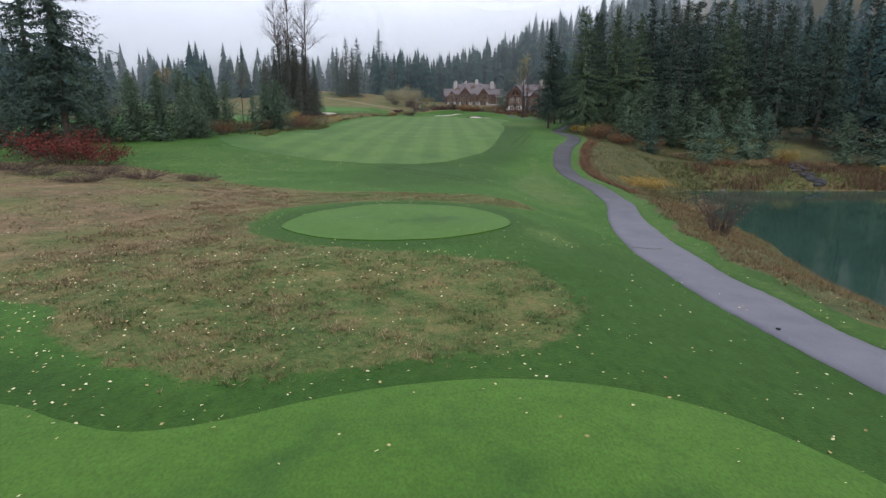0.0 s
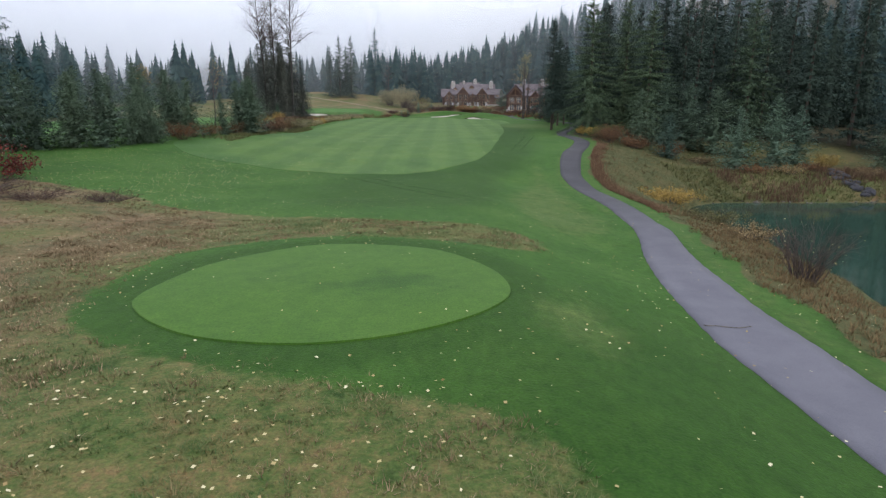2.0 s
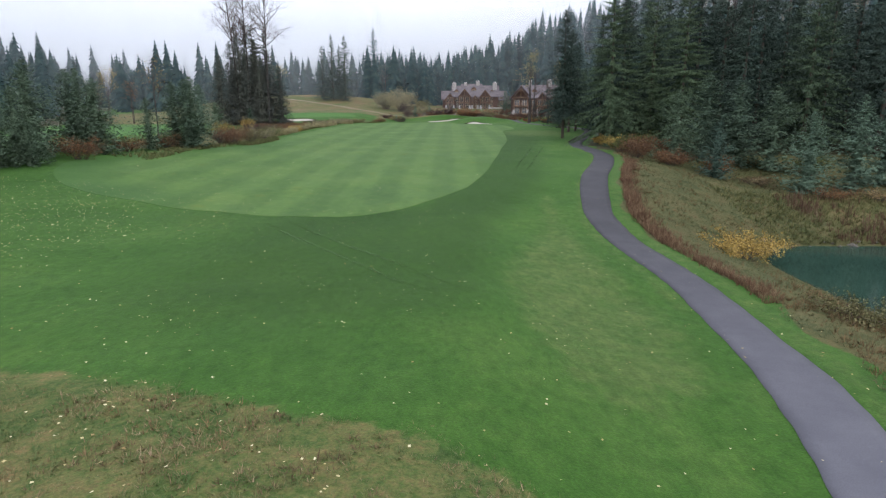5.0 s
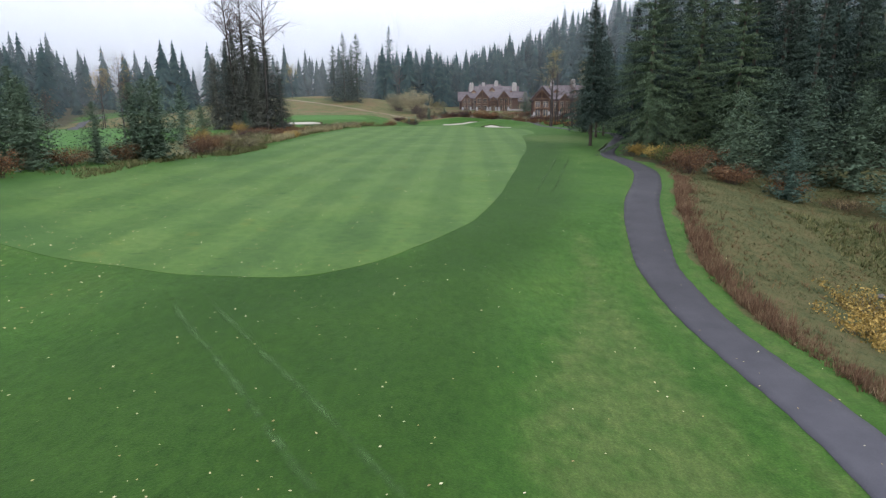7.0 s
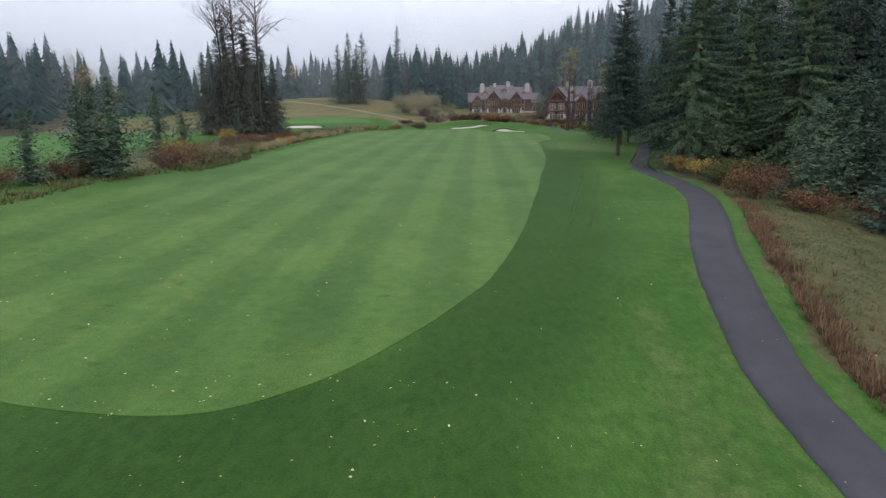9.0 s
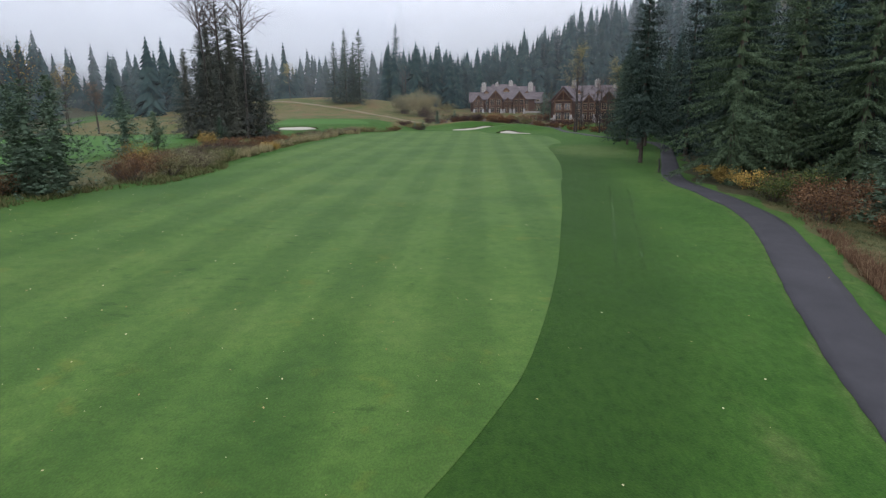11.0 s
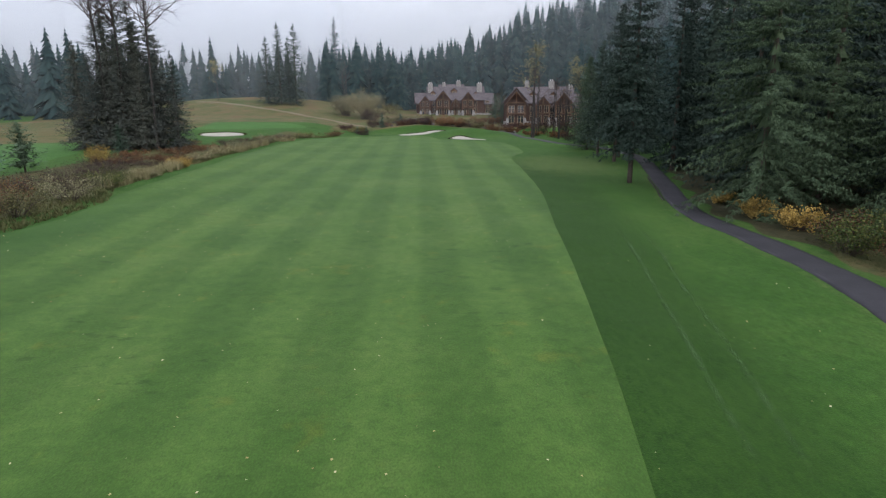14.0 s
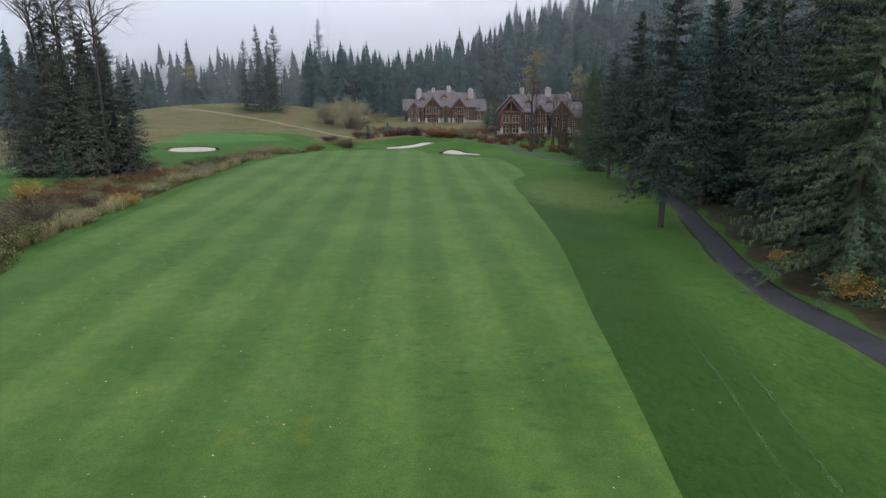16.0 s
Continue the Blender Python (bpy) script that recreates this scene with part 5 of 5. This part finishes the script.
k = (qx > -26) & (patchy(qx, qy, 0.75) * (0.6 + 0.5 * patchy(qx, qy, 2.9)) > 0.42)
tufts("heath_grass", qx[k], qy[k], rng.uniform(0.16, 0.32, k.sum()), 7, m_weed, "orange-brown withered clumps on the heath", 16, 1.1, 0.05)

by = rng.uniform(8, 126, 40000)
bx = path_x(by) + rng.uniform(2.4, 22, len(by))
k = (height(bx, by) > -5.1) & ((by < 95) | (bx < 60))
bx, by = bx[k], by[k]
off = bx - path_x(by) + 0.4 * np.sin(by * 0.9)
weeds = (by < 66) & (off > 3.0) & (patchy(bx, by, 2.2) + 0.5 * rng.normal(0, 1, len(bx)) > -0.1)
strip = (by >= 60) & (by < 116) & (off < 3.7) & (rng.random(len(by)) < 0.35)
tufts("bank_grass", bx[weeds], by[weeds], rng.uniform(0.18, 0.55, weeds.sum()), 9, m_weed, "brown withered weeds on the pond bank", 4, 0.8, 0.035)
ry = np.concatenate([by[strip], rng.uniform(60, 110, 2800)])
rx = np.concatenate([bx[strip], path_x(ry[strip.sum():]) + 2.6 + np.abs(rng.normal(0, 0.75, 2800))])
tufts("bank_grass", rx, ry, rng.uniform(0.3, 0.9, len(rx)) * (0.75 + 0.3 * patchy(rx, ry, 1.7)), 8, m_red_grass, "tall russet grass along the cart path", 14, 0.5, 0.035)
cx, cy = rng.uniform(20, 60, 5200), rng.uniform(66, 119, 5200)
away = cx - path_x(cy)
k = (away > 3.6) & (away < 30) & (height(cx, cy) > -5.0) & (patchy(cx, cy, 1.5) + 0.5 * rng.normal(0, 1, 5200) > 0.45)
tufts("bank_grass", cx[k], cy[k], rng.uniform(0.25, 0.6, k.sum()), 9, m_weed, "clumps of withered brown grass on the bank", 15, 0.8, 0.04)
other = ~weeds & ~strip & (off > 2.8)
tufts("bank_grass", bx[other], by[other], rng.uniform(0.14, 0.34, other.sum()) + 0.1 * (patchy(bx[other], by[other], 1.3) > 0.4), 7, m_bank_grass, "matted tawny grass on the pond bank", 5, 1.3, 0.06)
fx, fy = rng.uniform(34, 80, 9000), rng.uniform(84, 100, 9000)
k = (fx > 41) & (height(fx, fy) > -5.15) & (patchy(fx, fy, 4.0) + 0.5 * rng.normal(0, 1, 9000) > 0.25)
fx2, fy2 = rng.uniform(34, 80, 6000), rng.uniform(86, 101, 6000)
k2 = height(fx2, fy2) > -5.15
tufts("shore_grass", fx2[k2], fy2[k2], rng.uniform(0.3, 0.8, k2.sum()), 6, m_bank_grass, "tawny low grass on the far shore", 8, 0.8)
tufts("shore_grass", fx[k], fy[k], rng.uniform(0.5, 1.3, k.sum()), 6, m_red_grass, "russet reeds on the far shore", 6, 0.4, 0.07)
dy = rng.uniform(100, 252, 9000)
dx = -29.9 - np.abs(rng.normal(0, 2.6, 9000)) + 10 * ss(225, 252, dy) + 3.2 * ss(118, 126, dy) * ss(150, 140, dy)
dk = patchy(dx, dy, 2.1) + 0.5 * rng.normal(0, 1, 9000) > -0.25
tufts("ditch_grass", dx[dk], dy[dk], rng.uniform(0.2, 0.7, dk.sum()), 7, m_bank_grass, "tawny long grass along the ditch", 7, 0.6)


py = rng.uniform(142, 236, 1500)
px = -29.6 - np.abs(rng.normal(0, 1.2, 1500)) + 4 * ss(215, 236, py)
k = patchy(px, py, 2.6) > 0.2
tufts("plume_grass", px[k], py[k], rng.uniform(0.8, 1.7, k.sum()), 14, m_plume, "pale straw-coloured grass plumes along the ditch", 11, 0.35, 0.03)


# dark grass lips along the upper edges of the bunkers
for n, loop in enumerate((bunker_a, bunker_b, bunker_c)):
    mid = loop.mean(0)
    way = unit(loop - mid)
    e = loop[way[:, 1] > -0.05]
    e = np.repeat(e, 14, 0) + rng.normal(0, 0.22, (len(e) * 14, 2)) + [0, 0.2]
    tufts("lip_grass", e[:, 0], e[:, 1], rng.uniform(0.2, 0.42, len(e)), 6, m_lip, "dark shaggy grass lip of a bunker", 12 + n, 0.5, 0.12)


def fallen_leaves():
    rng = np.random.default_rng(9)
    x = np.concatenate([rng.uniform(-26, 20, 8200), rng.uniform(-62, -16, 5400), rng.uniform(-30, 22, 2000), rng.uniform(9, 24, 250), rng.uniform(-16, 5, 900)])
    y = np.concatenate([4 + 74 * rng.random(8200) ** 1.5, rng.uniform(52, 84, 5400), rng.uniform(75, 150, 2000), rng.uniform(4, 110, 250), rng.uniform(9.5, 24, 900)])
    on_tee = np.maximum(inside_depth(NEAR_TEE, x, y), inside_depth(FAR_TEE, x, y)) > 0
    on_fair = inside_depth(FAIRWAY, x, y) > 0
    on_path = np.abs(x - path_x(y)) < 1.2
    k = rng.random(len(x)) < np.where(on_tee, 0.12, np.where(on_fair, 0.45, np.where(on_path, 0.25, (0.35 + 0.5 * (patchy(x, y, 5.0) > -0.1)) * (1 - 0.55 * ss(46, 60, y) * ss(-22, -14, x)))))
    k &= (height(x, y) > -5.1) & (rng.random(len(x)) < 1 - 0.45 * ss(2, 5, x))
    x, y, heath = x[k], y[k], inside_depth(HEATH, x[k], y[k]) > 0
    z = height(x, y) + np.where(on_tee[k], 0.12, np.where(on_fair[k], 0.07, np.where(on_path[k], 0.09, np.where(heath, 0.16, 0.03))))
    a = rng.uniform(0, 2 * np.pi, len(x))
    d = unit(np.column_stack([np.cos(a), np.sin(a), rng.uniform(0.0, 0.5, len(x))]))
    s = unit(np.column_stack([-np.sin(a), np.cos(a), rng.uniform(-0.4, 0.4, len(x))]))
    q = rng.uniform(0.045, 0.115, len(x)) * (1 + 0.35 * ss(40, 70, y) * ss(-8, -18, x))
    me = mesh_of("fallen_leaves", *kites(np.column_stack([x, y, z]), d, s, q, q * 0.8, 0.1), m_fallen)
    tagged(new("fallen_leaves", me), "scattered pale yellow fallen leaves", "leaves", kind="stuff")


fallen_leaves()


# ---- stones, dark line by the path ----
def rock_mesh(seed, material):
    rng = np.random.default_rng(seed)
    bm = bmesh.new()
    bmesh.ops.create_icosphere(bm, subdivisions=2, radius=0.5)
    ax = rng.normal(0, 1, (5, 3))
    for v in bm.verts:
        n = v.co.normalized()
        cut = 1.0
        for q in unit(ax):
            dot = float(n.dot(Vector(q)))
            if dot > 0.55:
                cut = min(cut, 0.72 / dot)
        v.co = n * 0.5 * min(cut, 1.0) * (1 + 0.12 * noise.noise(n * 2.3 + Vector((seed, 0, 0))))
    me = bpy.data.meshes.new("boulder")
    bm.to_mesh(me)
    bm.free()
    me.materials.append(material)
    return me


ROCKS = [rock_mesh(s, m_rock) for s in (1, 2, 3)]
WET = [rock_mesh(s, m_wet_rock) for s in (4, 5)]


def rock(x, y, size, me, label, group):
    ob = tagged(new("boulder", me), label, "rock", group)
    ob.matrix_basis = pose(x, y, ground_z(x, y) + size * 0.12, rnd.uniform(-15, 15), rnd.uniform(-15, 15), rnd.uniform(0, 360)) @ Matrix.Diagonal((size * rnd.uniform(0.9, 1.4), size, size * rnd.uniform(0.55, 0.8), 1))


for i in range(70):
    t = rnd.random()
    rock(33 + 36 * t, 86.4 + rnd.uniform(-0.5, 0.9), rnd.uniform(0.15, 0.38) * (1.8 if rnd.random() < 0.12 else 1), rnd.choice(ROCKS), "grey stone at the pond's waterline", "shore boulders")
for i in range(30):
    t = i / 29
    rock(58.6 - 0.6 * t + rnd.uniform(-1.0, 1.0), 99 - 10.5 * t + rnd.uniform(-0.4, 0.4), rnd.uniform(0.7, 1.5), rnd.choice(WET), "wet dark rock in the stream's inlet", "inlet rocks")
for i in range(60):
    rock(rnd.uniform(-9, 11), rnd.uniform(277, 304), rnd.uniform(0.7, 1.7), rnd.choice(ROCKS), "grey boulder on the stony bank", "creek boulders")
for i in range(26):
    t = i / 25
    rock(18.5 + 12 * t + rnd.uniform(-1.5, 1.5), 258 + 6 * math.sin(3 * t) + rnd.uniform(-2.0, 2.0), rnd.uniform(0.7, 1.5), rnd.choice(ROCKS), "grey boulder beside the far path", "creek boulders")


# a low dark tube that follows the path's left side
def dark_edge_line():
    y = np.linspace(142, 160, 24)
    line = np.column_stack([path_x(y) - 1.35, y])
    v, f = tube(lift(line, 0.06), np.full(len(line), 0.09), 8)
    tagged(new("dark_edge_line", mesh_of("dark_edge_line", v, f, m_dark_edge, True)), "dark curved low line beside the path", "edging")


dark_edge_line()
pipe = tube(lift(np.array([(10.76, 17.46), (10.70, 17.58)]), 0.09), [0.045, 0.03], 6)
tagged(new("dark_stone", mesh_of("dark_stone", *pipe, m_wet_rock)), "small dark stone lying on the cart path", "stone")


# ---- mountain townhouses ----
def prism_roof(bm, x0, x1, y0, y1, z0, rise, over=0.6, thick=0.28, along="x"):
    """A gabled roof: two sloping slabs that meet at a ridge."""
    if along == "x":
        mid = (y0 + y1) / 2
        prof = [(y0 - over, z0 - over * rise / (mid - y0)), (mid, z0 + rise), (y1 + over, z0 - over * rise / (mid - y0))]
        at = lambda u, p, dz: bm.verts.new((u, p[0], p[1] + dz))
        ends = (x0 - over, x1 + over)
    else:
        mid = (x0 + x1) / 2
        prof = [(x0 - over, z0 - over * rise / (mid - x0)), (mid, z0 + rise), (x1 + over, z0 - over * rise / (mid - x0))]
        at = lambda u, p, dz: bm.verts.new((p[0], u, p[1] + dz))
        ends = (y0 - over, y1 + over)
    rings = [[at(u, p, dz) for p in prof] for dz in (0, thick) for u in ends]
    a, b, c, d = rings
    for i in (0, 1):
        bm.faces.new((c[i], c[i + 1], d[i + 1], d[i]))
        bm.faces.new((a[i], b[i], b[i + 1], a[i + 1]))
        bm.faces.new((a[i], a[i + 1], c[i + 1], c[i]))
        bm.faces.new((b[i], d[i], d[i + 1], b[i + 1]))
    for i in (0, 2):
        bm.faces.new((a[i], c[i], d[i], b[i]))
    bmesh.ops.recalc_face_normals(bm, faces=bm.faces)


def window_part(house, x, y, z, w, h):
    fr = bmesh.new()
    t = 0.14
    for a in ((x - w / 2, z, x - w / 2 + t, z + h), (x + w / 2 - t, z, x + w / 2, z + h), (x - w / 2, z, x + w / 2, z + t), (x - w / 2, z + h - t, x + w / 2, z + h), (x - t / 2, z, x + t / 2, z + h), (x - w / 2, z + h * 0.62, x + w / 2, z + h * 0.62 + t * 0.7)):
        box(fr, a[0], y - 0.12, a[1], a[2], y + 0.05, a[3])
    f = part("window", fr, m_frame, house)
    g = bmesh.new()
    box(g, x - w / 2 + 0.05, y - 0.03, z + 0.05, x + w / 2 - 0.05, y + 0.03, z + h - 0.05)
    part("pane", g, m_glass, f)


def chimney_part(house, x, y, z0, z1, w=1.5):
    bm = bmesh.new()
    box(bm, x - w / 2, y - 0.6, z0, x + w / 2, y + 0.6, z1)
    box(bm, x - w / 2 - 0.12, y - 0.72, z1 - 0.35, x + w / 2 + 0.12, y + 0.72, z1 - 0.1)
    c = part("chimney", bm, m_stone, house)
    cap = bmesh.new()
    for s in (-0.35, 0.35):
        made = bmesh.ops.create_cone(cap, segments=8, radius1=0.2, radius2=0.16, depth=0.6, cap_ends=True)["verts"]
        bmesh.ops.translate(cap, vec=(x + s, y, z1 + 0.25), verts=made)
    part("chimney_pot", cap, m_chimney_cap, c)


def bay_part(house, x, w, depth, z_eave, rise, balcony=True):
    """A projecting gabled bay with a timber truss, posts on stone piers and a balcony."""
    wall = bmesh.new()
    box(wall, x - w / 2, -depth + 1.2, -0.6, x + w / 2, 0.1, z_eave)
    vs = [wall.verts.new(p) for y in (-depth + 1.2, 0.1) for p in ((x - w / 2, y, z_eave), (x + w / 2, y, z_eave), (x, y, z_eave + rise - 0.1))]
    wall.faces.new(vs[:3]), wall.faces.new(vs[3:])
    part("bay_wall", wall, m_siding, house)
    rf = bmesh.new()
    prism_roof(rf, x - w / 2, x + w / 2, -depth, 5.0, z_eave, rise, 0.7, 0.28, "y")
    part("bay_roof", rf, m_shingle, house)
    tr = bmesh.new()
    box(tr, x - w / 2, -depth - 0.35, z_eave - 0.05, x + w / 2, -depth - 0.05, z_eave + 0.28)
    box(tr, x - 0.16, -depth - 0.36, z_eave, x + 0.16, -depth - 0.06, z_eave + rise - 0.1)
    for s in (-1, 1):
        made = box(tr, -0.14, -0.15, 0, 0.14, 0.15, math.hypot(w / 2 + 0.6, rise))
        bmesh.ops.transform(tr, matrix=Matrix.Translation((x + s * (w / 2 + 0.6), -depth - 0.55, z_eave - 0.6)) @ Matrix.Rotation(-s * math.atan2(w / 2 + 0.6, rise + 0.3), 4, "Y"), verts=made)
    part("truss", tr, m_timber, house)
    for s in (-1, 1):
        px = x + s * (w / 2 - 0.35)
        post = bmesh.new()
        box(post, px - 0.18, -depth - 0.2, 2.0, px + 0.18, -depth + 0.16, z_eave)
        part("post", post, m_timber, house)
        pier = bmesh.new()
        vs = box(pier, px - 0.55, -depth - 0.55, -0.8, px + 0.55, -depth + 0.5, 2.0)
        for v in vs:
            if v.co.z > 1:
                v.co.x = px + (v.co.x - px) * 0.65
        part("pier", pier, m_stone, house)
    if balcony:
        bal = bmesh.new()
        box(bal, x - w / 2, -depth - 0.1, 3.1, x + w / 2, -depth + 1.3, 3.35)
        box(bal, x - w / 2, -depth - 0.1, 4.25, x + w / 2, -depth, 4.4)
        k = int(w / 0.35)
        for i in range(k + 1):
            u = x - w / 2 + w * i / k
            box(bal, u - 0.03, -depth - 0.08, 3.35, u + 0.03, -depth - 0.02, 4.25)
        part("balcony", bal, m_timber, house)
    for z, h in ((0.3, 2.4), (3.5, 2.3)):
        for s in (-0.24, 0.24):
            window_part(house, x + s * w, -depth + 1.14, z, w * 0.32, h)


def wing_part(house, x0, x1, y0, y1, eave, rise, along):
    """A block of the house with its own gabled roof."""
    w = bmesh.new()
    box(w, x0, y0, -2.0, x1, y1, eave)
    if along == "x":
        vs = [w.verts.new(p) for u in (x0, x1) for p in ((u, y0, eave), (u, y1, eave), (u, (y0 + y1) / 2, eave + rise))]
    else:
        vs = [w.verts.new(p) for u in (y0, y1) for p in ((x0, u, eave), (x1, u, eave), ((x0 + x1) / 2, u, eave + rise))]
    w.faces.new(vs[:3]), w.faces.new(vs[3:])
    part("wall", w, m_siding, house)
    rf = bmesh.new()
    prism_roof(rf, x0, x1, y0, y1, eave, rise, 0.8, 0.3, along)
    part("roof", rf, m_shingle, house)


def dormer_part(house, x, y, z, w, h):
    """A small gabled dormer with a window."""
    wall = bmesh.new()
    box(wall, x - w / 2, y, z - 1.2, x + w / 2, y + 2.6, z + h)
    vs = [wall.verts.new(p) for u in (y, y + 2.6) for p in ((x - w / 2, u, z + h), (x + w / 2, u, z + h), (x, u, z + h + w * 0.42))]
    wall.faces.new(vs[:3]), wall.faces.new(vs[3:])
    part("dormer_wall", wall, m_timber, house)
    rf = bmesh.new()
    prism_roof(rf, x - w / 2, x + w / 2, y, y + 3.4, z + h, w * 0.42, 0.35, 0.2, "y")
    part("dormer_roof", rf, m_shingle, house)
    window_part(house, x, y - 0.06, z, w * 0.62, h * 0.85)


def townhouse(name, label, x, y, z, turn, wings, bays, dormers, chimneys, windows):
    ob = tagged(new(name), label, "house")
    lo, hi = min(w[0] for w in wings), max(w[1] for w in wings)
    st = bmesh.new()
    box(st, lo - 0.08, -0.1, -2.0, hi + 0.08, 9.0, 0.9)
    part("stone_base", st, m_stone, ob)
    for w in wings:
        wing_part(ob, *w)
    for u, v, z0, z1, cw in chimneys:
        chimney_part(ob, u, v, z0, z1, cw)
    for bay in bays:
        bay_part(ob, *bay)
    for d in dormers:
        dormer_part(ob, *d)
    for u, v in windows:
        window_part(ob, u, v - 0.06, 1.1, 1.4, 2.0)
        window_part(ob, u, v - 0.06, 3.6, 1.4, 2.1)
    ob.matrix_basis = pose(x, y, z, 0, 0, turn)
    return ob


townhouse("townhouse", "long timber townhouse with grey shingle roofs, gables and stone chimneys", 1.4, 327, 7.7, 2,
          ((5, 27, 0, 12, 6.4, 4.8, "x"), (0, 8, 1.2, 11, 5.2, 3.6, "x"), (24, 31, 1.5, 11, 4.8, 3.8, "x"), (10, 19, 2, 14, 7.2, 4.9, "x")),
          ((3.2, 4.4, 2.2, 5.0, 2.6), (10.2, 5.6, 4.0, 6.2, 3.4), (20.2, 5.0, 3.2, 5.9, 3.2), (15.4, 3.4, 1.6, 4.6, 2.0)),
          ((6.6, 2.2, 7.6, 2.0, 1.3), (15.2, 3.0, 8.4, 2.4, 1.4), (24.0, 2.4, 7.4, 1.8, 1.2)),
          ((5.6, 3.4, 5.0, 12.6, 1.9), (11.4, 7.0, 9.0, 12.8, 1.2), (17.4, 6.6, 9.0, 13.6, 1.7), (25.6, 3.6, 6.0, 12.6, 2.0)), ((7.0, 0), (17.6, 0), (23.6, 0), (28.6, 1.5)))
townhouse("townhouse", "timber townhouse with large gables and posts on stone piers", 29.8, 281, 5.4, -8,
          ((4, 22, 0, 12, 7.0, 4.6, "x"), (0, 8, 0.4, 13, 7.0, 4.4, "y"), (19, 26, 1.5, 11, 5.4, 3.8, "x")),
          ((4.0, 6.2, 3.8, 6.6, 3.8), (12.6, 4.6, 2.4, 5.8, 2.8), (19.0, 5.6, 3.4, 6.2, 3.4)),
          ((9.4, 2.4, 8.0, 2.2, 1.4), (16.0, 2.4, 8.0, 2.0, 1.3)),
          ((7.6, 6.6, 9.0, 13.4, 1.4), (15.6, 5.6, 8.0, 13.6, 1.8), (21.6, 5.0, 7.0, 12.0, 1.5)), ((9.2, 0), (15.6, 0), (23.6, 1.5)))
